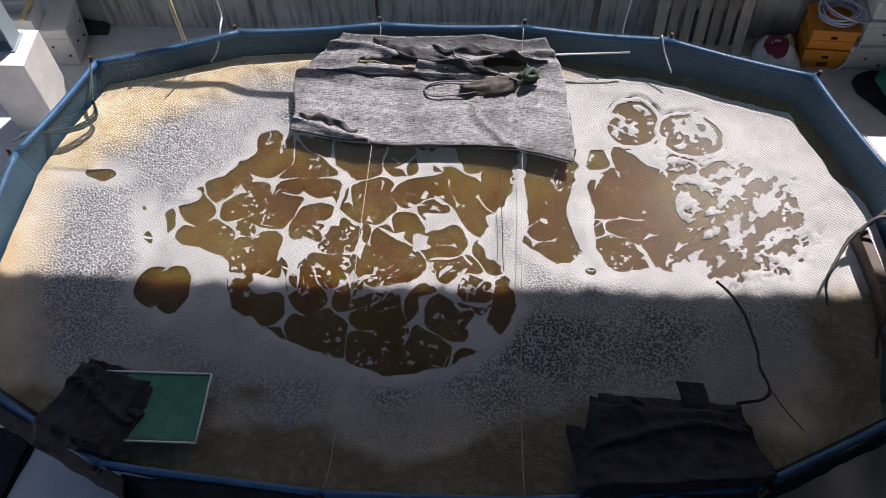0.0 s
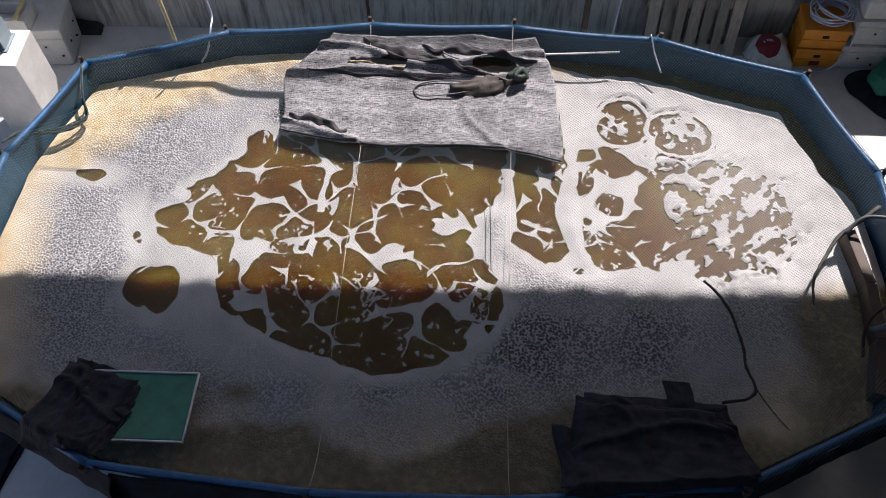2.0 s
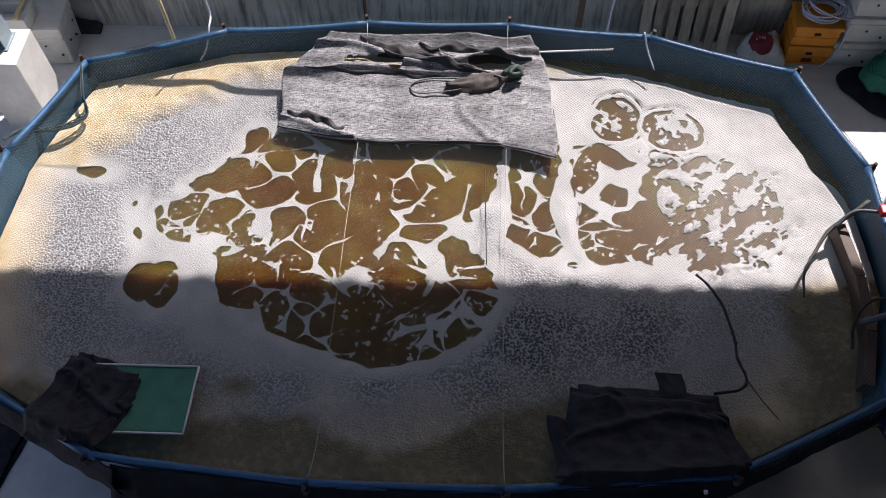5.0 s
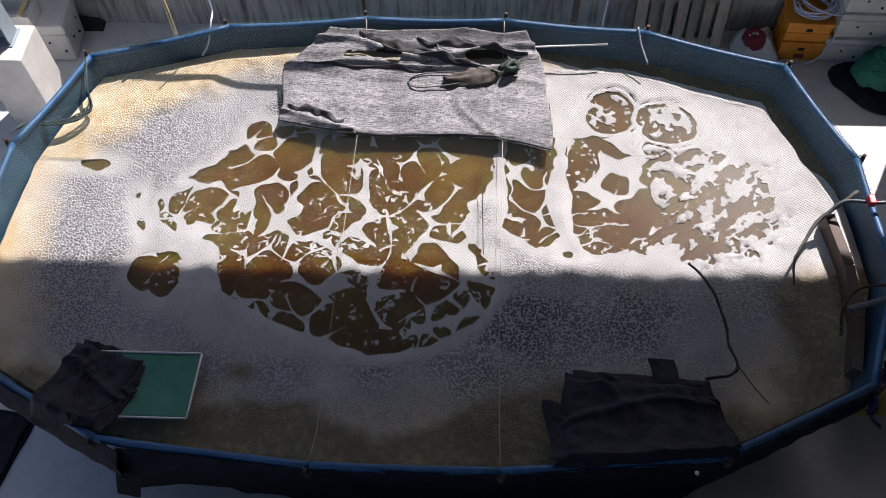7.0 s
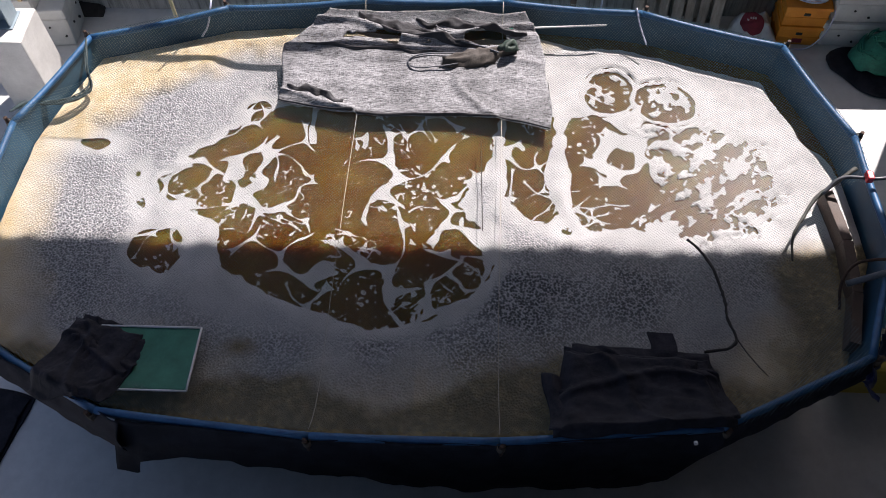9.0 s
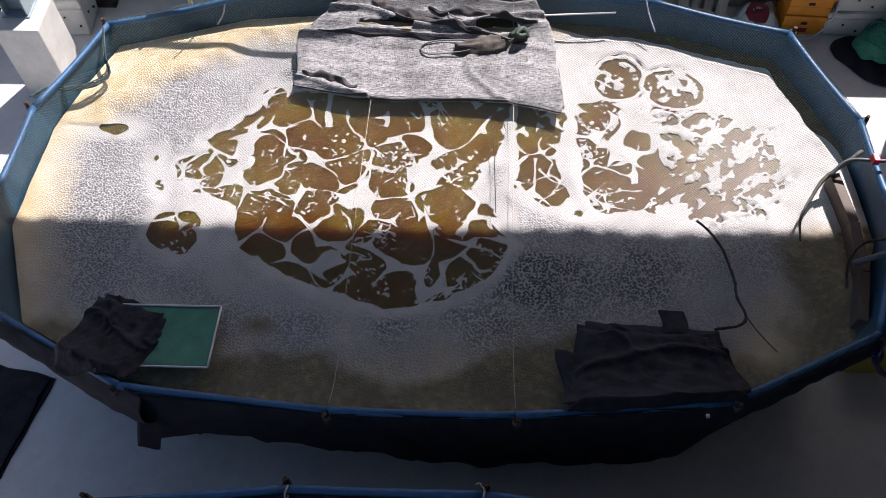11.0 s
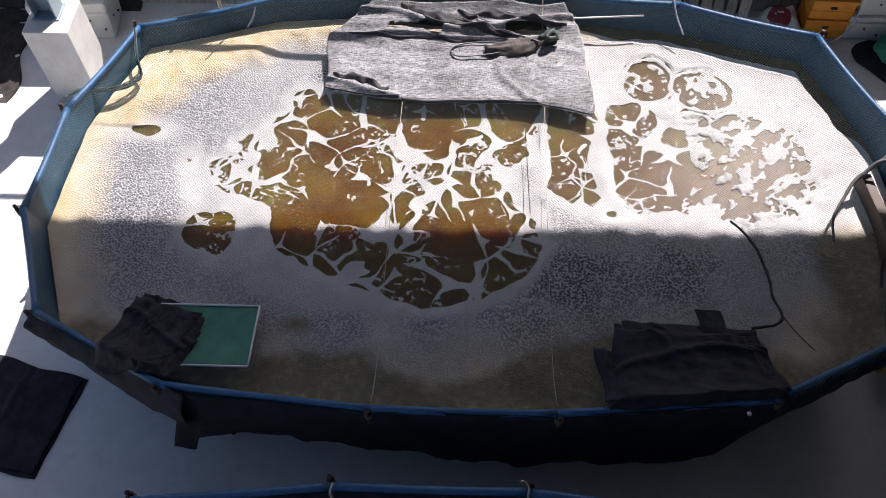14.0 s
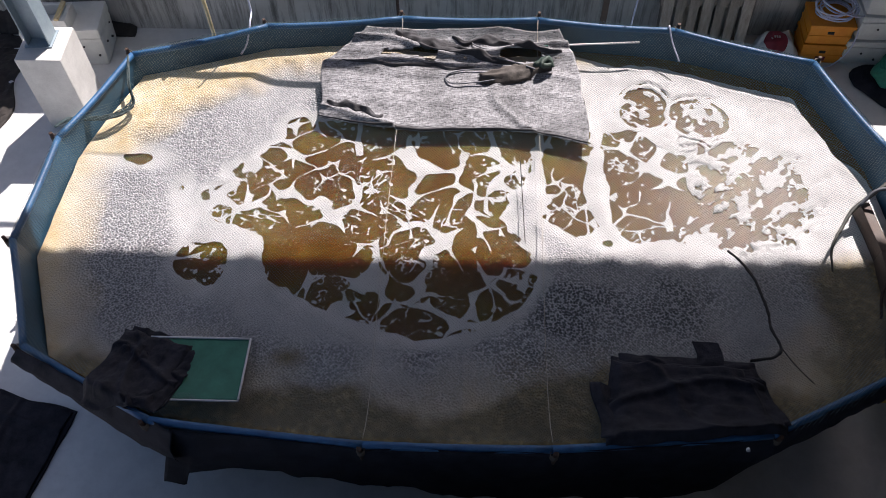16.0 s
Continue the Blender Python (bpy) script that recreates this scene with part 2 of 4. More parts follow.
BARREL = surface("blue_plastic", (0.02, 0.16, 0.36), (0.04, 0.24, 0.48), 6, (0.3, 0.5), bumps=0.08)
YELLOW = surface("yellow_plastic", (0.5, 0.38, 0.05), (0.62, 0.50, 0.10), 9, (0.4, 0.6), bumps=0.1)


# ---- mesh helpers ----
def mesh_of(bm, material, name="mesh", smooth=False):
    bmesh.ops.recalc_face_normals(bm, faces=bm.faces)
    me = bpy.data.meshes.new(name)
    bm.to_mesh(me)
    bm.free()
    for mm in material if isinstance(material, (list, tuple)) else [material]:
        me.materials.append(mm)
    if smooth:
        me.shade_smooth()
    return me


def part(name, bm, material, parent=None, label="", smooth=False):
    ob = new(name, mesh_of(bm, material, name, smooth))
    ob.parent = parent
    if label:
        tagged(ob, label)
    return ob


def thing(name, label, category, group="", at=(0, 0, 0), turn=0):
    e = new(name)
    e.empty_display_size = 0.1
    e.matrix_basis = pose(*at, 0, 0, turn)
    return tagged(e, label, category, group)


def box(bm, lo, hi, bev=0.0, m=None):
    """A bevelled block between two corners."""
    g = bmesh.ops.create_cube(bm, size=1)["verts"]
    for v in g:
        v.co = Vector([lo[i] + (v.co[i] + 0.5) * (hi[i] - lo[i]) for i in range(3)])
    if bev:
        edges = {e for v in g for e in v.link_edges}
        g = bmesh.ops.bevel(bm, geom=list(edges), offset=bev, segments=2, profile=0.6, affect="EDGES")["verts"]
        g = list({v for v in g})
    if m:
        bmesh.ops.transform(bm, matrix=m, verts=[v for v in bm.verts if v in set(g)] if bev else g)
    return bm


def block(lo, hi, bev=0.0):
    return box(bmesh.new(), lo, hi, bev)


def tube(points, radius, sides=8, closed=False, bm=None, wobble=0.0):
    """A round bar along points; radius is one number or one for each point."""
    bm = bm or bmesh.new()
    pts = [Vector(p) for p in points]
    rad = radius if isinstance(radius, (list, tuple)) else [radius] * len(pts)
    rings = []
    side = None
    for i, p in enumerate(pts):
        a = pts[i - 1] if (i or closed) else p
        c = pts[(i + 1) % len(pts)] if (i + 1 < len(pts) or closed) else p
        d = (c - a).normalized()
        if side is None:
            side = d.cross(Vector((0, 0, 1)))
            if side.length < 0.1:
                side = d.cross(Vector((1, 0, 0)))
        side = (side - d * side.dot(d)).normalized()
        up = side.cross(d)
        ring = []
        for k in range(sides):
            ang = 2 * math.pi * k / sides
            r = rad[i] * (1 + wobble * noise.noise(p * 40 + Vector((k * 3.1, 0, 0))))
            ring.append(bm.verts.new(p + (side * math.cos(ang) + up * math.sin(ang)) * r))
        rings.append(ring)
    for i in range(len(rings) if closed else len(rings) - 1):
        a, c = rings[i], rings[(i + 1) % len(rings)]
        for k in range(sides):
            bm.faces.new((a[k], a[(k + 1) % sides], c[(k + 1) % sides], c[k]))
    if not closed:
        bm.faces.new(rings[0][::-1])
        bm.faces.new(rings[-1])
    return bm


def curve_points(ctrl, steps=8):
    """Smooth line through a few control points."""
    p = [Vector(c) for c in ctrl]
    p = [p[0] * 2 - p[1]] + p + [p[-1] * 2 - p[-2]]
    out = []
    for i in range(1, len(p) - 2):
        for k in range(steps):
            s = k / steps
            a, b, c, d = p[i - 1:i + 3]
            out.append(0.5 * (2 * b + (c - a) * s + (2 * a - 5 * b + 4 * c - d) * s * s + (3 * b - a - 3 * c + d) * s ** 3))
    return out + [p[-2]]


def drape(fn, nu, nv, thick=0.01, bm=None, keep=None):
    """A cloth over the unit square: fn(u, v) gives its top; closed below and round the hem."""
    bm = bm or bmesh.new()
    top = [[bm.verts.new(fn(i / nu, j / nv)) for j in range(nv + 1)] for i in range(nu + 1)]
    low = [[bm.verts.new(top[i][j].co - Vector((0, 0, thick))) for j in range(nv + 1)] for i in range(nu + 1)]
    on = [[keep is None or keep((i + 0.5) / nu, (j + 0.5) / nv) for j in range(nv)] for i in range(nu)]
    for i in range(nu):
        for j in range(nv):
            if not on[i][j]:
                continue
            q = ((i, j), (i + 1, j), (i + 1, j + 1), (i, j + 1))
            bm.faces.new([top[a][b] for a, b in q])
            bm.faces.new([low[a][b] for a, b in q[::-1]])
            for (di, dj), (a, b) in zip(((0, -1), (1, 0), (0, 1), (-1, 0)), ((0, 1), (1, 2), (2, 3), (3, 0))):
                ii, jj = i + di, j + dj
                if not (0 <= ii < nu and 0 <= jj < nv and on[ii][jj]):
                    (a0, b0), (a1, b1) = q[a], q[b]
                    bm.faces.new((top[a0][b0], low[a0][b0], low[a1][b1], top[a1][b1]))
    bmesh.ops.delete(bm, geom=[v for v in bm.verts if not v.link_faces], context="VERTS")
    return bm


def value_noise(x, y, seed=0):
    """Smooth noise from -1 to 1 on arrays."""
    xi, yi = np.floor(x).astype(int), np.floor(y).astype(int)
    fx, fy = x - xi, y - yi
    fx, fy = fx * fx * (3 - 2 * fx), fy * fy * (3 - 2 * fy)

    def h(a, b):
        s = np.sin(a * 127.1 + b * 311.7 + seed * 74.7) * 43758.5453
        return 2 * (s - np.floor(s)) - 1
    return (h(xi, yi) * (1 - fx) + h(xi + 1, yi) * fx) * (1 - fy) + (h(xi, yi + 1) * (1 - fx) + h(xi + 1, yi + 1) * fx) * fy


def fractal(x, y, octaves=4, seed=0, gain=0.55):
    s, a = 0, 1.0
    for k in range(octaves):
        s = s + a * value_noise(x * 2 ** k, y * 2 ** k, seed + k)
        a *= gain
    return s


def contour_mesh(name, xs, ys, field, height, material, extra=()):
    """The part of a sheet where field > 0, its outline cut smoothly through the grid's cells."""
    nx, ny = len(xs), len(ys)
    verts, faces, made = [], [], {}

    def at(i, j):
        if (i, j) not in made:
            made[i, j] = len(verts)
            verts.append((xs[i], ys[j]))
        return made[i, j]

    def cut(i, j, k, m):
        key = (i, j, k, m) if (i, j) < (k, m) else (k, m, i, j)
        if key not in made:
            i, j, k, m = key
            s = field[i, j] / (field[i, j] - field[k, m])
            made[key] = len(verts)
            verts.append((xs[i] + (xs[k] - xs[i]) * s, ys[j] + (ys[m] - ys[j]) * s))
        return made[key]
    pos = field > 0
    count = pos[:-1, :-1].astype(int) + pos[1:, :-1] + pos[1:, 1:] + pos[:-1, 1:]
    for i, j in zip(*np.nonzero(count)):
        ring = ((i, j), (i + 1, j), (i + 1, j + 1), (i, j + 1))
        if count[i, j] == 4:
            faces.append([at(*c) for c in ring])
            continue
        poly = []
        for a, b in zip(ring, ring[1:] + ring[:1]):
            if pos[a]:
                poly.append(at(*a))
            if pos[a] != pos[b]:
                poly.append(cut(*a, *b))
        if len(poly) > 2:
            faces.append(poly)
    me = bpy.data.meshes.new(name)
    v = np.array(verts)
    me.from_pydata(np.column_stack([v, height(v[:, 0], v[:, 1])]).tolist(), [], faces)
    me.materials.append(material)
    for key, fn in extra:
        a = me.attributes.new(key, "FLOAT", "POINT")
        a.data.foreach_set("value", np.clip(fn(v[:, 0], v[:, 1]), 0, 1).astype(np.float32))
    me.shade_smooth()
    return me


# ---- setting ----
def setting():
    bm = bmesh.new()
    bmesh.ops.create_grid(bm, x_segments=1, y_segments=1, size=120)
    tagged(part("ground", bm, FLOOR), "pale grey concrete yard floor", "floor", kind="structure")
    # rear wall, with a proud lower part by the corner
    tagged(part("wall_back", block((-14, 1.20, 0), (14, 1.40, 1.5)), WALL), "stained grey concrete boundary wall", "wall", kind="structure")
    # out of view: two dark walls added to block light, and the roof
    tagged(part("wall_house", block((1.0, -9.2, 0), (14, -9.0, ROOF)), ROOFING), "unseen dark wall added to cut light from behind", "wall", kind="structure")
    tagged(part("wall_side_east", block((4.8, -9.0, 0), (5.0, 1.19, ROOF)), ROOFING), "unseen dark wall added to block light from the east", "wall", kind="structure")
    edge = -2.19 + (ROOF - WATER) * 0.80
    bm = bmesh.new()
    for sheet, x0 in enumerate(np.arange(-1.6, 14, 1.0)):
        n = 40
        rows = [[bm.verts.new((x0 + k / n, y, ROOF + z + 0.02 * math.cos(2 * math.pi * k / 10)
                               )) for k in range(n + 1)] for y, z in ((edge + 0.008 * math.sin(x0 * 9), 0), (-9.2, 0.9))]
        for k in range(n):
            bm.faces.new((rows[0][k], rows[0][k + 1], rows[1][k + 1], rows[1][k]))
    tagged(part("roof", bm, ROOFING), "corrugated metal roof over the near half", "roof", kind="structure")
    # unseen pipe, placed so that it casts the thin shadow band on the water
    pipe_y = -0.53 + (2.6 - WATER) * 0.80
    tagged(part("beam", tube([(-6.0, pipe_y, 2.6), (-3.0, pipe_y, 2.6), (0.9, pipe_y, 2.6)], 0.028, 10), STEEL), "unseen thin pipe added to cast a shadow band", "pipe", kind="structure")


# ---- the tank ----
def rim_line():
    """Posts of the long eight-cornered tank, symmetrical but for small shifts."""
    right = [(0.55, 0.0), (1.65, -0.11), (2.685, -0.457), (3.03, -1.34), (3.08, -2.26), (2.76, -3.06), (1.80, -3.53), (0.52, -3.65)]
    left = [(-x - (0.06 if y < -3.4 else 0), y) for x, y in right]
    return [Vector((x, y, 0)) for x, y in right + left[::-1]]


RIM = rim_line()


def rim_distance(x, y):
    """Distance inwards from the rim, negative outside, for arrays."""
    best = np.full(np.shape(x), 1e9)
    inside = np.full(np.shape(x), True)
    for a, b in zip(RIM, RIM[1:] + RIM[:1]):
        ex, ey = b.x - a.x, b.y - a.y
        s = np.clip(((x - a.x) * ex + (y - a.y) * ey) / (ex * ex + ey * ey), 0, 1)
        best = np.minimum(best, np.hypot(x - a.x - s * ex, y - a.y - s * ey))
        inside &= ((x - a.x) * ey - (y - a.y) * ex) >= 0
    return np.where(inside, best, -best)


def tank(label):
    t = thing("fish_tank", label, "tank")
    for a, b in zip(RIM, RIM[1:] + RIM[:1]):
        out = Vector((-(b - a).y, (b - a).x, 0)).normalized()
        out = out if out.dot(a + b - Vector((0, -3.65, 0))) > 0 else -out
        bm, cols = bmesh.new(), []
        for k in range(9):
            p = a.lerp(b, 0.001 + 0.998 * k / 8)
            belly = [0.15 * math.sin(math.pi * k / 8) * (1 - z / H) * (z / H) for z in (0, 0.3, 0.6, 0.85, 1.0, 1.12, H)]
            cols.append([[bm.verts.new(p + out * (w + h - 0.28 * (1 - z / H)) + Vector((0, 0, z))) for h, z in zip(belly, (0, 0.3, 0.6, 0.85, 1.0, 1.12, H))] for w in (0.012, -0.012)])
        for c, d in zip(cols, cols[1:]):
            for r in range(6):
                bm.faces.new((c[0][r], d[0][r], d[0][r + 1], c[0][r + 1]))
                bm.faces.new((c[1][r], c[1][r + 1], d[1][r + 1], d[1][r]))
            for r in (0, 6):
                bm.faces.new((c[0][r], d[0][r], d[1][r], c[1][r]))
        for c in (cols[0], cols[-1]):
            for r in range(6):
                bm.faces.new((c[0][r], c[0][r + 1], c[1][r + 1], c[1][r]))
        part("liner_panel", bm, CANVAS, t, smooth=False)
    for a, b in zip(RIM, RIM[1:] + RIM[:1]):
        pts = [a.lerp(b, k / 10) + Vector((0, 0, H - 0.018 * math.sin(math.pi * k / 10))) for k in range(11)]
        part("rim_tube", tube(pts, 0.025, 10, wobble=0.08), RIM_BLUE, t, smooth=True)
    centre = Vector((0, -1.8, 0))
    for p in RIM:
        out = (p - centre).normalized()
        q = p + out * 0.045
        bm = tube([p - out * 0.22, p.lerp(q, 0.8) + Vector((0, 0, H * 0.9)), q + Vector((0, 0, H + 0.045))], 0.014, 10)
        bm = tube([q + Vector((0, 0, H + 0.045)), q + Vector((0, 0, H + 0.047))], 0.009, 8, bm=bm)
        post = part("post", bm, RUST, t, "rusty steel pipe post")
        part("lashing", tube([q + Vector((0.024 * math.cos(k * 0.8), 0.024 * math.sin(k * 0.8), H - 0.05 + 0.0018 * k)) - out * 0.012 for k in range(36)],
                             0.004, 5), OLDTWINE, post, "dirty twine lashing")
    return t


def near_black_sheet():
    """Black sheet added to darken the second tank's inside, and the white ties on its rim."""
    bm = bmesh.new()
    mid = bm.verts.new((-0.21, -5.95, 0.98))
    ring = [[bm.verts.new((p.x * s - 0.21, (p.y + 1.82) * s - 1.82 - 4.12, z + 0.01 * noise.noise((p.x, p.y, s * 9)))) for p in RIM]
            for s, z in ((0.987, 1.17), (0.96, 1.12), (0.85, 1.05), (0.5, 1.0))]
    for a, b in zip(ring, ring[1:]):
        for k in range(len(a)):
            bm.faces.new((a[k], a[(k + 1) % len(a)], b[(k + 1) % len(a)], b[k]))
    for k in range(len(ring[-1])):
        bm.faces.new((ring[-1][k], ring[-1][(k + 1) % len(RIM)], mid))
    tagged(part("tank_cover", bm, BLACK, smooth=True), "black sheet added to darken the second tank's inside", "cover", kind="structure")
    for k, (x, y) in enumerate(((-0.76, -4.14), (0.34, -4.13))):
        t = thing("rim_tie", "white cord tied round the second tank's rim", "cord", "white rim ties")
        part("ring", tube([(x + 0.004 * math.sin(a * 2), y + 0.036 * math.cos(a), 1.2 + 0.036 * math.sin(a)) for a in np.linspace(0, 6.0, 24)], 0.007, 6), TWINE, t, smooth=True)
        tail = [(x, y + 0.03, 1.235), (x - 0.03, y + 0.05, 1.27), (x - 0.05, y + 0.03, 1.31)] if k else [(x, y - 0.03, 1.2), (x - 0.01, y - 0.05, 1.12), (x - 0.012, y - 0.09, 1.06)]
        part("tail", tube(curve_points(tail, 6), 0.005, 6), TWINE, t, smooth=True)


def tank_water():
    bm = bmesh.new()
    bm.faces.new([bm.verts.new((p.x * 0.982, (p.y + 1.82) * 0.969 - 1.82, WATER)) for p in RIM])
    bmesh.ops.triangulate(bm, faces=bm.faces)
    tagged(part("water", bm, BROWN), "murky brown pond water", "water", kind="structure")


# ---- foam that stays ----
def gap(x, y, cx, cy, rx, ry, turn=0.0):
    """Below 0 within an oval, about the distance to it outside."""
    c, s = math.cos(radians(turn)), math.sin(radians(turn))
    u, v = (x - cx) * c + (y - cy) * s, -(x - cx) * s + (y - cy) * c
    return (np.hypot(u / rx, v / ry) - 1) * min(rx, ry)


POOL = ((-1.20, -0.84), (-1.44, -1.15), (-1.72, -1.44), (-1.92, -1.62), (-1.84, -1.85), (-1.52, -2.02), (-1.38, -2.32), (-1.05, -2.57), (-0.65, -2.76), (-0.33, -2.83),
        (0.05, -2.76), (0.36, -2.58), (0.49, -2.30), (0.50, -2.08), (0.30, -1.98), (0.23, -1.65), (0.46, -1.36), (0.52, -0.9), (0.0, -0.72))
POOL_MIDDLE = ((0.58, -0.95), (0.94, -1.0), (0.90, -1.70), (0.95, -1.89), (0.77, -2.03), (0.56, -1.81))
POOL_EAST = ((1.04, -1.0), (1.30, -0.96), (1.60, -1.2), (1.64, -1.7), (1.42, -1.97), (1.15, -2.03), (1.05, -1.85), (1.02, -1.4))


def shore(x, y, corners):
    """Distance to a closed outline, negative within, for arrays."""
    best = np.full(np.shape(x), 1e9)
    within = np.zeros(np.shape(x), bool)
    for (ax, ay), (bx, by) in zip(corners, corners[1:] + corners[:1]):
        ex, ey = bx - ax, by - ay
        s = np.clip(((x - ax) * ex + (y - ay) * ey) / (ex * ex + ey * ey), 0, 1)
        best = np.minimum(best, np.hypot(x - ax - s * ex, y - ay - s * ey))
        if ay != by:
            within ^= ((ay > y) != (by > y)) & (x < ax + ex * (y - ay) / ey)
    return np.where(within, -best, best)


def foam_field(x, y, both=False):
    wob = 0.075 * fractal(x * 3.3, y * 3.3, 4, 5) + 0.022 * fractal(x * 13, y * 13, 3, 9)
    calm = np.clip((y + 2.75) * 1.6, 0.35, 1)          # the shaded shore is smooth, the sunny one ragged
    main = shore(x, y, POOL)
    east = np.minimum(shore(x, y, POOL_MIDDLE), shore(x, y, POOL_EAST))
    small = np.minimum.reduce([gap(x, y, -1.93, -2.24, 0.12, 0.14), gap(x, y, -1.79, -2.25, 0.11, 0.16), gap(x, y, -2.53, -1.33, 0.09, 0.045), gap(x, y, -2.12, -1.60, 0.03, 0.045),
                               gap(x, y, -2.05, -1.84, 0.03, 0.07, 20), gap(x, y, 1.00, -2.04, 0.05, 0.03), gap(x, y, -1.31, -0.98, 0.11, 0.12)])
    field = np.minimum.reduce([main + wob * calm, east + 0.55 * wob, small + 0.35 * wob])
    smooth = field
    # torn, lacy foam towards the bright end
    p, q = x * 0.80 + y * 0.60, y * 0.80 - x * 0.60
    lace = fractal(p * 10, q * 15, 5, 21, 0.8) * 0.075
    torn = np.maximum(gap(x, y, 1.90, -1.55, 0.58, 0.46, -4), 0)
    field = np.minimum(field, lace - 0.012 + torn * 0.9)
    # two old ring-shaped patches
    for cx, cy, rx, ry, seed in ((1.37, -0.73, 0.20, 0.24, 3), (1.80, -0.83, 0.25, 0.22, 8)):
        d = gap(x, y, cx, cy, rx, ry, -15) + 0.012 * fractal(x * 8, y * 8, 2, seed)
        inner = fractal(p * 19, q * 19, 5, seed + 30, 0.65) * 0.06 + 0.002
        moat = fractal(x * 9, y * 9, 3, seed + 70) * 0.03
        ring = np.where(d < -0.045, np.minimum(inner, 0.06), np.where(d < -0.014, moat - 0.016, np.where(d < 0.012, 0.03, moat - 0.01)))
        field = np.where(np.abs(d) < 0.014, 0.03, np.minimum(field, ring + np.maximum(d - 0.02, 0) * 4))
    # open water cut along the rear rim's shadow, to darken that band
    d = rim_distance(x, y) + 0.02 * fractal(x * 5, y * 5, 3, 66)
    rear = d - 0.19 * np.clip((y + 1.7) * 2, 0, 1) * np.clip((x + 1.6) * 0.7, 0.15, 1)
    field = np.minimum(field, rear)
    return (field, smooth) if both else field


def scum(x, y):
    d = rim_distance(x, y)
    n = fractal(x * 2.2, y * 2.2, 4, 40)
    back = 1.15 - (d + 0.16 * n) / 0.34 - np.clip((x - 0.5) / 1.0, 0, 1) * 0.9
    back = np.where(y > -1.3, back + 0.4 * np.clip((-x - 0.9) / 1.2, 0, 1), back * 0.6)
    front = 1.35 - (y + 3.62 + 0.16 * n) / 0.55 - 0.2 * np.exp(-((x - 0.0) / 0.5) ** 2)
    side = (1.0 - (d + 0.14 * n) / (0.4 + 0.25 * (x > 0))) * np.clip((-2.05 - y) * 4, 0, 1) * np.where(x < 0, 0.35, 1)
    return np.clip(np.maximum.reduce([back, 0.5 * front, side]) * 1.3, 0, 1)


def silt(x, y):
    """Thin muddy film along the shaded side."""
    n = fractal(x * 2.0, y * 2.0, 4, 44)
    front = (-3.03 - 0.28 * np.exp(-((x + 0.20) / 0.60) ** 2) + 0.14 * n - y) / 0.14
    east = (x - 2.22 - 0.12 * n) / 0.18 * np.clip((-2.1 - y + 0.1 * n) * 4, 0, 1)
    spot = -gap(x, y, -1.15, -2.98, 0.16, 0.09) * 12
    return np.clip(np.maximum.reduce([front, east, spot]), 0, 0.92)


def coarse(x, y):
    """Where the foam shows bubbles; left out where sun glare is painted in."""
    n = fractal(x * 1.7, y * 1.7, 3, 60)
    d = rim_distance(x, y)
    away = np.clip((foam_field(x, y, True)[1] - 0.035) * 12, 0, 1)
    # no dark pits in the sunlit east: its glare is put into the colour
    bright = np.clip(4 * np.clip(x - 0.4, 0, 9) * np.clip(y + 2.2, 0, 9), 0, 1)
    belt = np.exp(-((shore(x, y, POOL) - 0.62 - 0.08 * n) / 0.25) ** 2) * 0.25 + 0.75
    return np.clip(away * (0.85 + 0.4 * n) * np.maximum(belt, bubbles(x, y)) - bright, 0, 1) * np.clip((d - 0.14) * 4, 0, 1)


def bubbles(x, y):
    """Where the bubbles are large and painted darkest: a bank off the shaded shore."""
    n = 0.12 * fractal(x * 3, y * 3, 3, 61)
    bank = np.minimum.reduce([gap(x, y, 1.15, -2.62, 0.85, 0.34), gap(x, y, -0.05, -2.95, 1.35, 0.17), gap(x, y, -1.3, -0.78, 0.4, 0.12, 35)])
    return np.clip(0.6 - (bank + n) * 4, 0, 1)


def foam_sheet():
    xs, ys = np.arange(-3.12, 3.13, 0.014), np.arange(-3.68, 0.02, 0.014)
    x, y = np.meshgrid(xs, ys, indexing="ij")
    field = np.minimum(foam_field(x, y), rim_distance(x, y) - 0.07)

    def height(a, b):
        full, smooth = foam_field(a, b, True)
        f = np.clip(np.minimum(full * 1.5, smooth), 0, 0.15)
        d = np.clip(0.25 - rim_distance(a, b), 0, 0.25)
        rise = 0.06 * f + (0.005 * fractal(a * 5, b * 5, 4, 77) + 0.011 * fractal(a * 1.9, b * 1.9, 2, 78)) * np.clip(f * 12, 0, 1) + 0.06 * d + 0.05 * scum(a, b) * np.clip((b + 1.5) * 2, 0, 1)
        return WATER + 0.0054 + np.maximum(rise, 0)
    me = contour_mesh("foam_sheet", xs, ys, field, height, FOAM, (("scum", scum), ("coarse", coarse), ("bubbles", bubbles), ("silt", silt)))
    tagged(new("foam_sheet", me), "bubbly off-white foam with ochre scum on the water", "foam", kind="stuff")


# ---- foam that drifts ----
def cell_walls(x, y, cell, rnd, steps, soft):
    """About the distance to the nearest wall between cells with rounded corners."""
    near, spot = np.full(x.shape, 9.0), []
    for i in range(-steps, steps + 1):
        for j in range(-steps, steps + 1):
            d = np.hypot(x - cell * (i + rnd.uniform(-0.42, 0.42)), y - cell * (j + rnd.uniform(-0.42, 0.42)))
            near = np.minimum(near, d)
            spot.append(d)
    total = sum(np.exp(-soft * (d - near) / cell) for d in spot) - 1
    return -np.log(np.maximum(total, 1e-9)) * cell / soft * 0.5


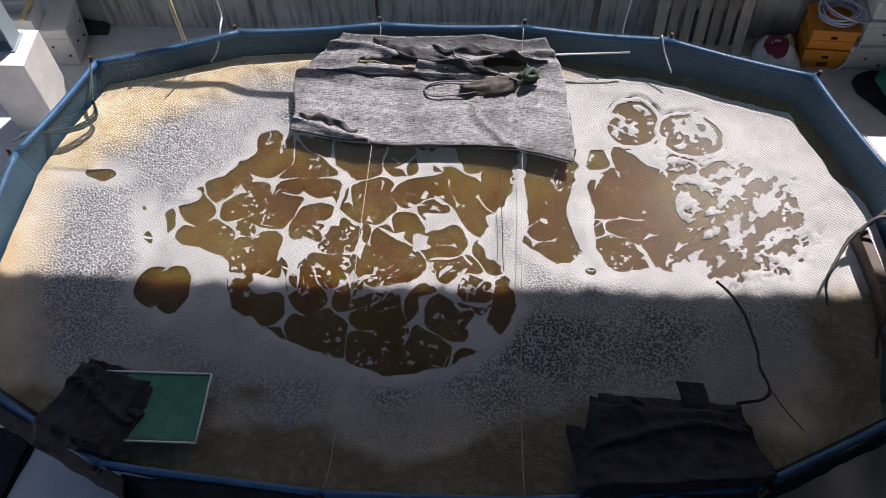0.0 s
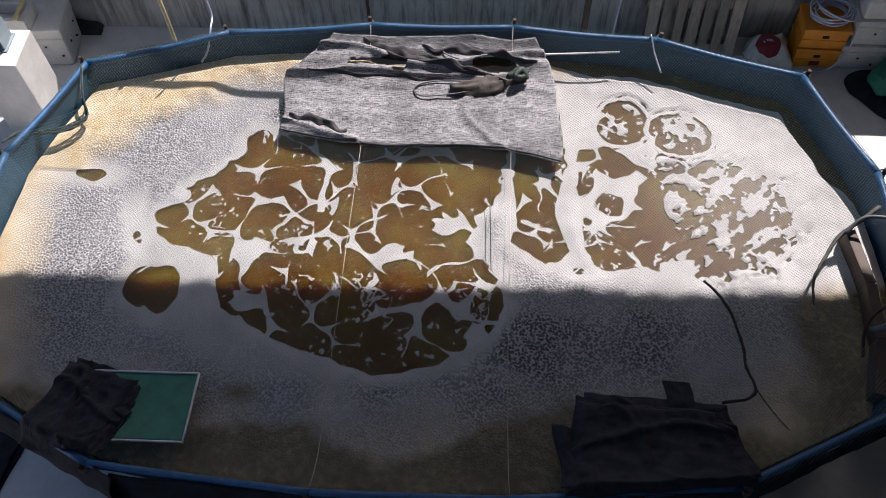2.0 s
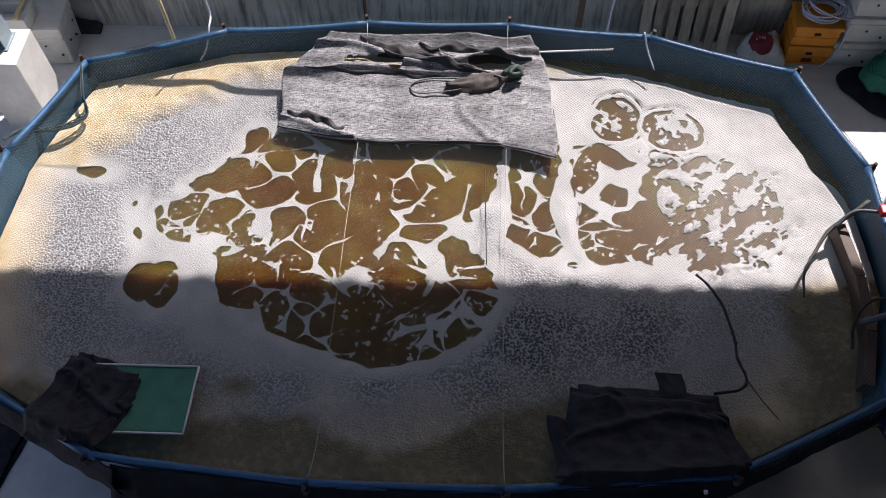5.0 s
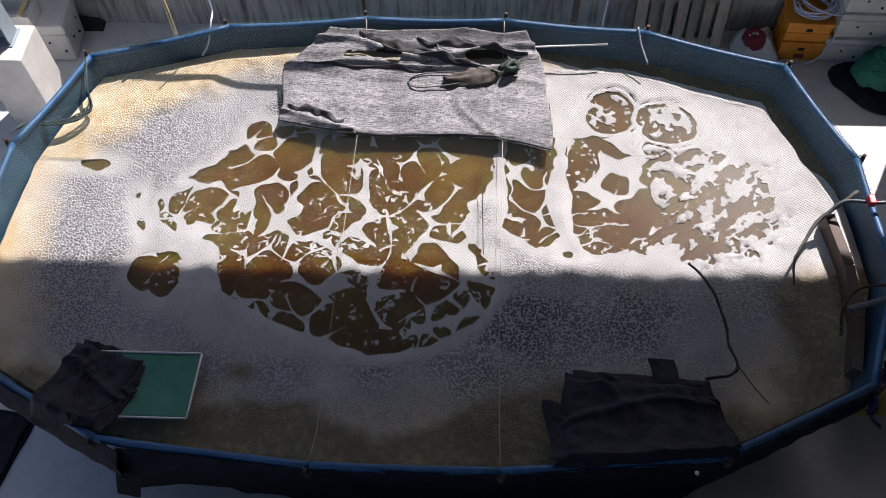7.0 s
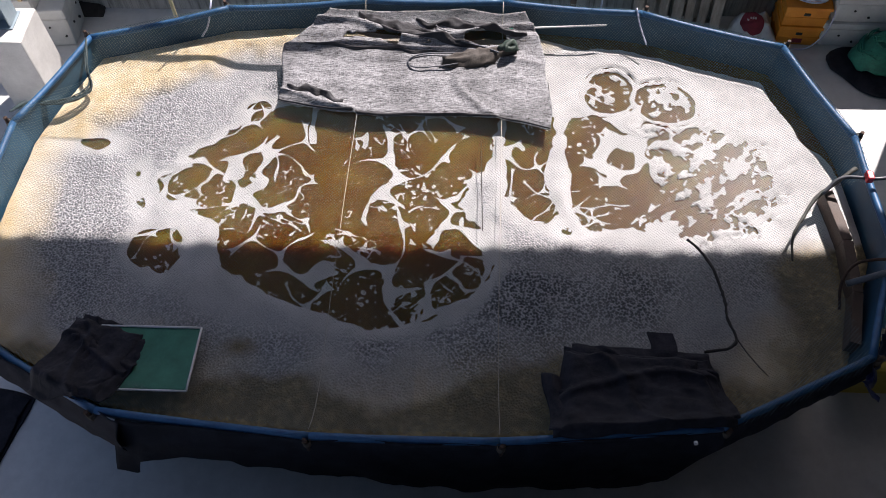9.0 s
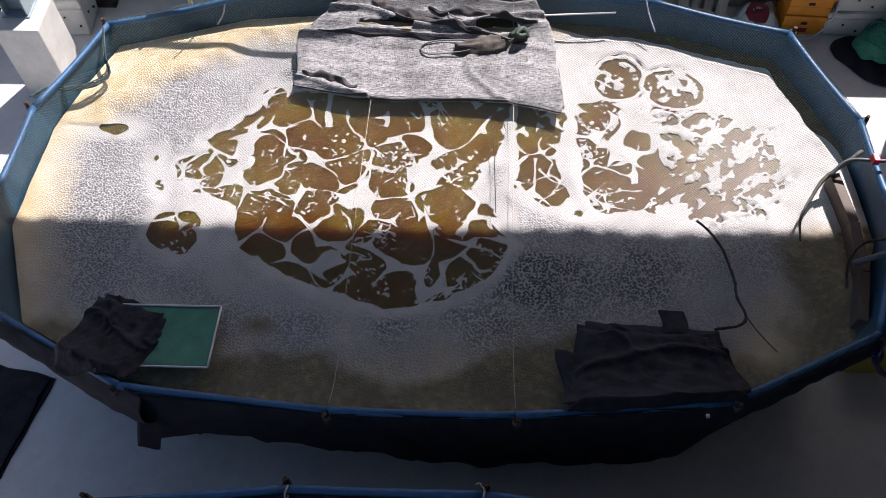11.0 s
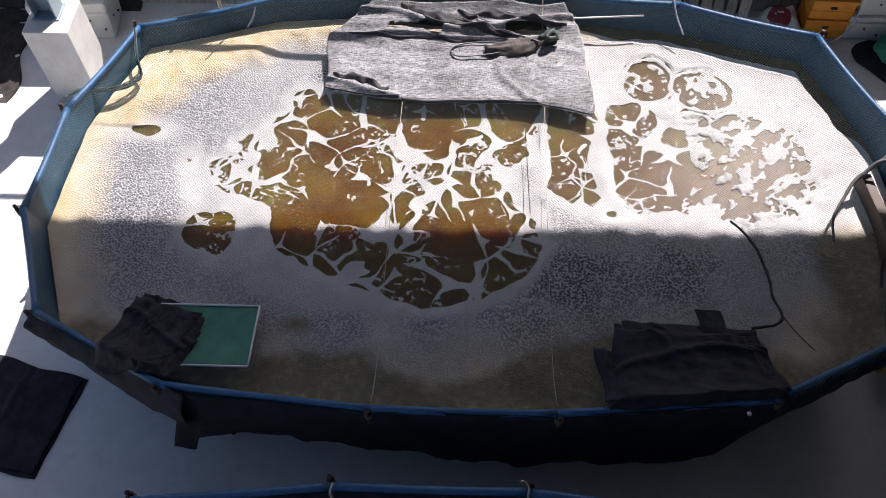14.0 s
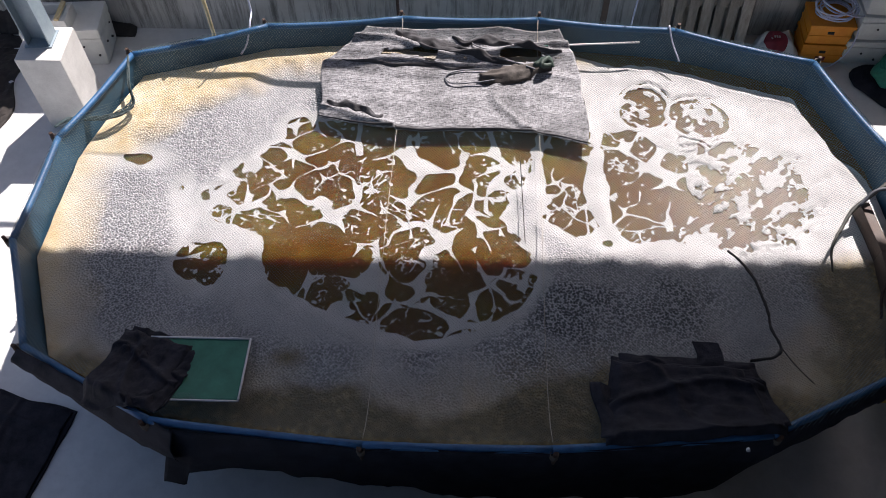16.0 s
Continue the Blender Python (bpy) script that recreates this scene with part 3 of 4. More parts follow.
def web_mesh(seed, reach, cell, flecks=False):
    """A flat raft of foam: broad branching veins round open cells with thin cracks in them, torn away towards its rim."""
    rnd = random.Random(seed)
    g = np.arange(-reach - 0.03, reach + 0.031, 0.0075)
    x, y = np.meshgrid(g, g, indexing="ij")
    if flecks:
        field = fractal((x + y) * 20, (y - x) * 20, 3, seed + 50) * 0.02 - 0.0150 - 0.03 * np.clip(np.hypot(x, y) / reach - 0.6, 0, 1)
    else:
        wx = x + 0.34 * cell * fractal(x * 0.75 / cell, y * 0.75 / cell, 3, seed)
        wy = y + 0.34 * cell * fractal(x * 0.75 / cell, y * 0.75 / cell, 3, seed + 11)
        out = np.hypot(x, y) / reach + 0.20 * fractal(x * 4, y * 4, 3, seed + 21)
        veins = cell_walls(wx, wy, cell, rnd, int(reach / cell) + 2, 8.0)
        broad = np.clip(fractal(x * 1.9, y * 1.9, 2, seed + 33) - 0.13, 0, 1.0)
        wide = 0.0026 + 0.050 * broad ** 1.2 + 0.004 * fractal(x * 12, y * 12, 3, seed + 41)
        field = wide - veins - 0.07 * np.clip(out - 0.72, 0, 1)
        # thin curling threads, in patches
        for scale, lift in ((7.5, 0.0), (15.0, 0.5)):
            q = fractal(wx * scale + 0.3 * fractal(x * 22, y * 22, 2, seed + 7), wy * scale, 2, seed + 63 + int(scale), 0.4)
            some = np.clip(fractal(x * 3.2, y * 3.2, 2, seed + 66 + int(scale)) * 1.6 + 0.35 - lift, 0, 1)
            thread = (0.0042 + 0.0022 * fractal(x * 35, y * 35, 2, seed + 5)) * some - np.abs(q) / scale * 0.55 - 0.0008
            field = np.maximum(field, thread - 0.05 * np.clip(out - 0.74, 0, 1))
        field = field + 0.0012 * fractal(x * 45, y * 45, 2, seed + 8)
    return contour_mesh("foam_raft", g, g, field, lambda a, b: 0.0005 * fractal(a * 20, b * 20, 2, seed), FOAM)


def drift_tables():
    """Distance from the upwelling against age in seconds."""
    r, rows = 0.06, []
    for k in range(700):
        rows.append(r)
        v = 0.115 if r < 0.62 else max(0.05, 0.115 - 0.20 * (r - 0.62))
        r = min(r + v * 0.05, 1.3)
    return np.array(rows)


DRIFT = drift_tables()


def drifting_foam():
    """Rafts rise with the upwelling water and slide outwards until they jam under the standing foam."""
    rnd = random.Random(4)
    made = []
    sources = (((-0.55, -1.78), (1.12, 0.86), 3, 3.9, 1.0, 0.54, 0.38), ((1.05, -1.5), (0.55, 0.70), 2, 9.0, 0.45, 0.36, 0.24))
    for (cx, cy), (sx, sy), around, step, pace, reach, cell in sources:
        shapes = [web_mesh(100 + k + int(reach * 900), reach, cell * rnd.uniform(0.85, 1.25)) for k in range(9)]
        loose = [web_mesh(500 + k, 0.3, 0.2, True) for k in range(3)]
        for ring in range(int((16 + 19 / pace ** 0.5) / step)):
            for k in range(around + 2):
                born = 16.5 - ring * step + rnd.uniform(-0.4, 0.4)
                ang = 2 * math.pi * (k + 0.5 * (ring % 2)) / around + rnd.uniform(-0.25, 0.25)
                ob = tagged(new("foam_raft", rnd.choice(shapes)), "drifting web of white foam on brown water", "foam", "drifting foam")
                if k >= around:
                    ob.data, ob.name = rnd.choice(loose), "foam_flecks"
                    ang += rnd.uniform(0, 6)
                    tagged(ob, "loose flecks of white foam on brown water", "foam", kind="stuff")
                turn = rnd.uniform(0, 360)
                lift = rnd.uniform(0.0018, 0.0042)
                swirl, tilt = rnd.uniform(-0.02, 0.02), rnd.uniform(-180, 180)
                path = []
                for t in range(17):
                    age = (t - born) * pace
                    r = DRIFT[int(np.clip(age / 0.05, 0, 699))]
                    a = ang + swirl * max(age, 0)
                    up = lift - 0.022 * min(max(1 - age / 1.4, 0), 1)
                    lean = 3.0 * min(max(1 - age / 1.8, 0), 1)
                    path.append((t, pose(cx + sx * r * math.cos(a), cy + sy * r * math.sin(a), WATER + up)
                                 @ pose(0, 0, 0, 0, 0, tilt) @ pose(0, 0, 0, lean, 0, 0) @ pose(0, 0, 0, 0, 0, turn - tilt + 1.2 * max(min(age, 14), 0))))
                made.append((ob, path))
    return made


# ---- the net over the tank ----
def net_height(x, y):
    d = rim_distance(x, y)
    base = 1.035 + 0.012 * fractal(x * 1.6, y * 1.6, 3, 90)
    inner = base + (1.236 - base) * np.exp(-np.maximum(d - 0.02, 0) / 0.19)
    return np.where(d < 0.02, 1.236 - np.clip((-d - 0.01) * 1.6, 0, 0.1), inner)


def net_here(x, y):
    d = rim_distance(x, y)
    ragged = 0.03 * value_noise(x * 6, y * 6, 3)
    # the loose corner: slipped off the rim between two posts
    corner = ((x + 3.06) * 0.44 - (y + 1.27) * 0.40 < 0) & ((x + 2.66) * 0.37 - (y + 0.83) * 0.02 < 0) & (y < -0.44) & (y > -1.27)
    chute = (x > 2.74 + 0.5 * ragged) & (y < -1.74 + ragged) & (y > -3.15)
    outer = np.where((y < -3.2) & (x < 1.9), 0.02, -0.045)
    return (d > outer + ragged * 0.4) & ~corner & ~chute


def net():
    cell, step, r = 0.024, 0.04, 0.0009
    verts, faces = [], []
    total = 0
    for sign in (1, -1):
        for c in np.arange(-7.5, 7.5, cell):
            s = np.arange(-7.0, 7.0, step)
            # x - sign * y = c, a little slack in the cords
            x = c / 2 + s / math.sqrt(2)
            y = sign * (s / math.sqrt(2) - c / 2) - 1.8
            ok = (np.abs(x) < 3.25) & (y > -3.85) & (y < 0.15)
            x, y = x[ok], y[ok]
            if len(x) < 3:
                continue
            x = x + 0.007 * fractal(x * 2.2, y * 2.2, 2, 7)
            y = y + 0.007 * fractal(x * 2.2, y * 2.2, 2, 17)
            keep = net_here(x, y)
            z = net_height(x, y) + 0.001 * sign
            d = np.array((1, sign)) / math.sqrt(2)
            px, py = -d[1] * r, d[0] * r
            idx = np.arange(len(x))
            ring = np.stack([np.column_stack([x + px, y + py, z - r * 0.6]), np.column_stack([x - px, y - py, z - r * 0.6]),
                             np.column_stack([x, y, z + r])], 1)
            verts.append(ring.reshape(-1, 3))
            a = idx[:-1][keep[:-1] & keep[1:]]
            for p, q in ((0, 1), (1, 2), (2, 0)):
                b = total + a * 3
                faces.append(np.column_stack([b + p, b + q, b + 3 + q, b + 3 + p]))
            total += len(x) * 3
    v, f = np.concatenate(verts), np.concatenate(faces)
    used, back = np.unique(f, return_inverse=True)
    me = bpy.data.meshes.new("net")
    me.from_pydata(v[used].tolist(), [], back.reshape(-1, 4).tolist())
    me.materials.append(NETTING)
    tagged(new("net", me), "fine diamond-mesh netting stretched over the tank", "net", kind="stuff")


def net_line(ctrl, r, material, name, label, category, lift=0.012, sides=6, wobble=0.1):
    """A cord that lies on the net."""
    pts = curve_points([(x, y, 0) for x, y in ctrl], 10)
    z = net_height(np.array([p.x for p in pts]), np.array([p.y for p in pts]))
    pts = [(p.x, p.y, float(h) + lift) for p, h in zip(pts, z)]
    ob = part(name, tube(pts, r, sides, wobble=wobble), material, smooth=True)
    return tagged(ob, label, category)


# ---- cloths and tarps ----
def nh(x, y):
    return float(net_height(np.array([x]), np.array([y]))[0])


def big_cloth():
    def shape(u, v):
        # u along the tank, v from the front hem to the back rim
        front = -0.95 - 0.06 * math.sin(u * 6.0) - 0.27 * u ** 1.2
        left, right = -1.17 + 0.32 * max(v - 0.62, 0) / 0.38, 0.90 - 0.18 * max(v - 0.62, 0) / 0.38
        x = left + (right - left) * u + 0.02 * math.sin(v * 9)
        y = front + (-0.07 - front) * v + 0.025 * noise.noise((u * 5, v * 3, 2.0)) * (v > 0.1)
        fold = noise.noise((u * 2.4 + v * 1.3, v * 7.0 - u * 1.2, 1.0))
        fine = noise.noise((u * 9, v * 14, 4.0))
        lift = 0.022 + 0.04 * max(fold, 0) * (0.25 + 1.1 * v) + 0.006 * fine + 0.004 * noise.noise((u * 22, v * 18, 9.0)) - 0.05 * max(v - 0.8, 0) / 0.2
        ridge = 0.45 * math.exp(-((u - 0.66 - 0.30 * (v - 0.35) ** 2 * 4) / 0.02) ** 2) * min(max((0.62 - v) * 6, 0), 1)
        ridge += 0.3 * math.exp(-((v - 0.63 - 0.05 * math.sin(u * 5)) / 0.02) ** 2) + math.exp(-((v - 0.82 - 0.07 * math.sin(u * 7 + 1)) / 0.028) ** 2)
        ridge += 0.8 * math.exp(-((v - 0.12 + 0.35 * u) / 0.03) ** 2) * (u < 0.3)
        if v < 0.03:
            lift -= 0.012
        return Vector((x, y, nh(x, y) + lift + 0.045 * ridge))

    def keep(u, v):
        return not (0.10 + 0.05 * noise.noise((u * 6, v * 6, 7)) < v - 0.62 < 0.17 + 0.08 * noise.noise((u * 7, 3, 1)) and (0.18 < u < 0.42 or 0.68 < u < 0.86))
    ob = part("shade_cloth", drape(shape, 120, 80, 0.006, keep=keep), CLOTH, smooth=True)
    tagged(ob, "crumpled grey shade cloth lying on the net", "cloth")
    # doubled folds gathered towards the rim, a painted shadow line, and the rolled hem
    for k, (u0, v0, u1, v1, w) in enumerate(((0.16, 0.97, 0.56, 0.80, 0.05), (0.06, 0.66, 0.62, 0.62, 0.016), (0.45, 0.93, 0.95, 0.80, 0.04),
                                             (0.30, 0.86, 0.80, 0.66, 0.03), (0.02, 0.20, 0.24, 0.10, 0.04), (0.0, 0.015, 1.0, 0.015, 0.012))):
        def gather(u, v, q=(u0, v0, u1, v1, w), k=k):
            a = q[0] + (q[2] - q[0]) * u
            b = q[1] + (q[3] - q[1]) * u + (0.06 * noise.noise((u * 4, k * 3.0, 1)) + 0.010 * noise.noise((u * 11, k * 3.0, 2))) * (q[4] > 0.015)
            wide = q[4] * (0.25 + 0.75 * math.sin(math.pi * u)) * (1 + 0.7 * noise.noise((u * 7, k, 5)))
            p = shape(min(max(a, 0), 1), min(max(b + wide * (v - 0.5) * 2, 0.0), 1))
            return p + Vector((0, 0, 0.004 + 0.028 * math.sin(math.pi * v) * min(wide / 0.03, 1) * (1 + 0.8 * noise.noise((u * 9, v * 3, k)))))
        part("fold", drape(gather, 50, 8, 0.006), DARKCLOTH, ob, "doubled fold darkened with its shadow", smooth=True)


def crumple(name, corners, label, layers, seed):
    """A folded black tarp in a few loose layers between four corners (front left, front right, back right, back left)."""
    a, b, c, d = [Vector((*p, 0)) for p in corners]
    t = thing(name, label, "tarp")
    for k in range(layers):
        shift = Vector((0.03 * math.sin(seed + k * 2.1), 0.03 * math.cos(seed + k * 1.7), 0))

        def shape(u, v, k=k, shift=shift):
            p = a.lerp(b, u).lerp(d.lerp(c, u), v) + shift
            p.x += 0.03 * noise.noise((u * 3, v * 3, seed + k))
            p.y += 0.03 * noise.noise((u * 3, v * 3, seed + k + 9))
            edge = min(u, 1 - u, v, 1 - v)
            lift = 0.012 + k * 0.022 * min(edge * 14, 1) + 0.03 * max(noise.noise((u * 4 + seed, v * 4, k * 3.0)), 0) * min(edge * 8, 1) + 0.014 * noise.noise((u * 9 + seed, v * 8, k * 2.0)) + 0.006 * noise.noise((u * 22, v * 20, seed))
            crease = 0.03 * math.exp(-((v - 0.62 - 0.15 * math.sin(u * 4 + seed)) / 0.045) ** 2) + math.exp(-((u * 0.8 + v * 0.4 - 0.55 + 0.06 * math.sin(v * 6)) / 0.03) ** 2) * 0.025
            return Vector((p.x, p.y, nh(p.x, p.y) + lift + crease))
        part("layer", drape(shape, 70, 56, 0.012), BLACK, t, smooth=True)
    return t


def tarps():
    crumple("folded_tarp", ((-2.30, -3.40), (-1.84, -3.46), (-1.70, -2.95), (-2.18, -2.84)), "folded black tarp lying on the net at the rim", 3, 1.0)
    t = crumple("folded_tarp", ((0.85, -3.61), (1.88, -3.51), (1.80, -3.03), (0.96, -2.97)), "folded black tarp heaped on the net at the rim", 4, 5.0)

    def side_fold(u, v):
        x, y = 0.80 + 0.12 * u + 0.02 * math.sin(v * 5), -3.58 + 0.42 * v - 0.03 * u
        return Vector((x, y, nh(x, y) + 0.02 + 0.03 * math.sin(math.pi * u) + 0.01 * noise.noise((u * 5, v * 7, 2))))
    part("layer", drape(side_fold, 14, 24, 0.02), BLACK, t, smooth=True)

    def tab(u, v):
        x, y = 1.46 + 0.16 * u + 0.01 * math.sin(v * 4), -3.03 + 0.17 * v - 0.01 * u
        return Vector((x, y, nh(x, y) + 0.03 + 0.01 * noise.noise((u * 3, v * 3, 2))))
    part("layer", drape(tab, 8, 8, 0.01), BLACK, t)
    part("rivet", tube([(1.62, -3.64, 1.26), (1.62, -3.655, 1.265)], 0.012, 8), WHITE_PIPE, t, "small white eyelet")

    t = thing("floor_tarp", "black tarp folded flat on the concrete floor", "tarp")
    for k, (grow, base) in enumerate(((0.0, 0.012), (-0.03, 0.03))):
        def mat_shape(u, v, k=k, grow=grow, base=base):
            u2, v2 = u + grow * (u - 0.5) * 2, v + grow * (v - 0.5) * 2
            p = Vector((-3.78, -3.64, 0)).lerp(Vector((-3.06, -3.76, 0)), u2).lerp(Vector((-3.66, -2.80, 0)).lerp(Vector((-2.88, -2.99, 0)), u2), v2)
            p += Vector((0.02 * noise.noise((u * 3, v * 3, k)), 0.02 * noise.noise((u * 3, v * 3, k + 5)), 0))
            wrinkle = 0.012 * abs(noise.noise((u * 4, v * 4, 6 + k))) + 0.006 * noise.noise((u * 14, v * 12, k))
            return Vector((p.x, p.y, base + wrinkle + 0.02 * math.exp(-((v - 0.80) / 0.03) ** 2) * k + 0.014 * math.exp(-((u - 0.35 - 0.1 * v) / 0.03) ** 2)))
        part("layer", drape(mat_shape, 50, 50, 0.012), BLACK, t, smooth=True)


def skirt():
    """Black sheeting hung along the shaded side of the tank, torn along its lower edge."""
    line = [p for p in RIM if p.y < -3.4 and p.x > -1.8]
    line.sort(key=lambda p: p.x)
    line.insert(0, Vector((-1.72, -3.56, 0)))
    line.append(Vector((2.74, -3.07, 0)))

    def hang(u, v):
        s = u * (len(line) - 1)
        k = min(int(s), len(line) - 2)
        p = line[k].lerp(line[k + 1], s - k)
        ragged = float(fractal(np.array(u * 26.0), np.array(0.5), 3, 8))
        low = np.interp(p.x, (-1.72, -1.62, -1.56, -1.36, -0.94, 0.27, 1.2, 1.6, 1.72, 1.82, 2.8), (0.34, 0.36, 0.64, 0.76, 0.76, 0.50, 0.40, 0.45, 0.82, 1.02, 1.08)) + 0.05 * ragged
        z = 1.205 - (1.205 - max(float(low), 0.02)) * v
        away = Vector((p.x * 0.25, -1.0, 0)).normalized() * (0.022 + 0.03 * v)
        p.x -= 0.24 * v * max(1 - u * 9, 0)
        return Vector((p.x + away.x, p.y + away.y - 0.03 * math.sin(v * 2.5) - 0.02 * noise.noise((u * 14, v * 2, 3)), z))
    tagged(part("hanging_sheet", drape(hang, 260, 12, 0.004), BLACK, smooth=True), "torn black plastic sheeting hung on the tank wall", "sheet")

    # the net's bunched corner, hung over the rim from post to post
    post, last = Vector((-2.78, -3.08, 0)), Vector((-1.70, -3.60, 0))

    def flap(u, v):
        p = post.lerp(last, u)
        drop = float(np.interp(u, (0, 0.3, 0.55, 0.72, 0.85, 1), (0.07, 0.16, 0.36, 0.46, 0.40, 0.34))) + 0.02 * noise.noise((u * 7, 1, 1))
        bag = 0.005 + 0.07 * v + 0.04 * math.sin(math.pi * v) + 0.012 * noise.noise((u * 12, v * 4, 2))
        return Vector((p.x - 0.45 * bag, p.y - 0.9 * bag, 1.222 - drop * v))
    tagged(part("net_flap", drape(flap, 60, 14, 0.006), BLACK, smooth=True), "bunched black net hanging outside the tank corner", "net")


def blue_sheet():
    """Crumpled blue sheet hanging outside the corner by the side box."""
    def hang(u, v):
        p = Vector((3.10, -2.40, 0)).lerp(Vector((2.62, -3.18, 0)), u)
        fold = 0.05 * noise.noise((u * 6, v * 3, 1)) + 0.03 * abs(noise.noise((u * 15, v * 6, 2)))
        drop = 0.10 + 0.42 * math.sin(math.pi * u) ** 0.7 + 0.08 * noise.noise((u * 8, 0, 3))
        return Vector((p.x + 0.05 + 0.13 * v + fold, p.y - 0.03 - 0.06 * v - fold, 1.19 - drop * v))
    sheet = surface("blue_sheet", (0.006, 0.012, 0.055), (0.016, 0.030, 0.13), 9, (0.3, 0.5), bumps=0.4)
    tagged(part("hanging_sheet", drape(hang, 50, 16, 0.005), sheet, smooth=True), "crumpled dark blue sheet hanging outside the tank corner", "sheet")


def tray():
    t = thing("mesh_tray", "white pipe frame with a green mesh panel on the net", "frame")
    x0, x1, y0, y1 = -2.02, -1.375, -3.36, -2.91
    z = lambda x, y: 1.07 if y > -3.1 else 1.115
    c = [Vector((x0, y0, 1.115)), Vector((x1, y0, 1.115)), Vector((x1, y1, 1.075)), Vector((x0, y1, 1.075))]
    for a, b in zip(c, c[1:] + c[:1]):
        part("frame_bar", tube([a.lerp(b, k / 6) for k in range(7)], 0.0075, 8, wobble=0.15), WHITE_PIPE, t, smooth=True)
    def sheet(u, v):
        p = c[0].lerp(c[1], u).lerp(c[3].lerp(c[2], u), v)
        return p + Vector((0, 0, -0.004 - 0.02 * math.sin(math.pi * u) * math.sin(math.pi * v) + 0.004 * noise.noise((u * 5, v * 5, 1))))
    part("mesh_panel", drape(sheet, 24, 18, 0.003), GREEN_MESH, t, "green plastic mesh panel", smooth=True)


def scoop_nets():
    """Two hand nets on the cloth: hooped wire and a knotted bag."""
    t = thing("scoop_net", "hand net with a long pale handle lying on the cloth", "net")
    part("handle", tube([(0.33, -0.235, 1.125), (0.8, -0.21, 1.13), (1.37, -0.18, 1.14)], 0.008, 8), WHITE_PIPE, t, "pale thin pole")
    hoop = curve_points([(0.33, -0.235, 1.12), (0.15, -0.27, 1.13), (0.02, -0.2, 1.13), (0.1, -0.13, 1.14), (0.28, -0.16, 1.135), (0.36, -0.225, 1.13)], 6)
    part("hoop", tube(hoop, 0.005, 6), GREYHOSE, t)
    part("binding", tube([(0.58, -0.225, 1.128), (0.63, -0.222, 1.129)], 0.012, 8), GREEN_NET, t, "green tape binding")
    t = thing("scoop_net", "hand net with a bunched dark bag lying on the cloth", "net")
    hoop = curve_points([(0.36, -0.48, 1.10), (0.05, -0.47, 1.10), (-0.13, -0.5, 1.095), (-0.19, -0.56, 1.09), (-0.12, -0.62, 1.09), (0.1, -0.6, 1.095), (0.2, -0.58, 1.1)], 7)
    part("hoop", tube(hoop, 0.006, 6), GREYHOSE, t)
    part("shaft", tube([(0.22, -0.36, 1.12), (0.4, -0.43, 1.13), (0.52, -0.5, 1.14)], 0.006, 6), GREYHOSE, t)

    def sack(u, v):
        x = 0.08 + 0.58 * u
        w = 0.075 * math.sin(math.pi * min(u * 1.1, 1)) ** 0.6 + 0.02
        return Vector((x, -0.55 + 0.12 * u + w * (v - 0.5) * 2, nh(x, -0.5) + 0.03 + 0.05 * math.sin(math.pi * v) + 0.025 * noise.noise((u * 9, v * 5, 1))))
    part("bag", drape(sack, 30, 14, 0.02), surface("dark_net_bag", (0.03, 0.026, 0.022), (0.10, 0.085, 0.075), 16, (0.7, 0.9), bumps=0.8), t, smooth=True)
    knot = curve_points([(0.52, -0.45, 1.13), (0.6, -0.41, 1.16), (0.64, -0.46, 1.15), (0.57, -0.48, 1.17), (0.62, -0.42, 1.18), (0.66, -0.47, 1.13)], 6)
    part("knot", tube(knot, 0.022, 7, wobble=0.4), surface("dark_green_rope", (0.015, 0.03, 0.022), (0.05, 0.08, 0.065), 30, bumps=0.7), t, "knotted dark green cord", smooth=True)


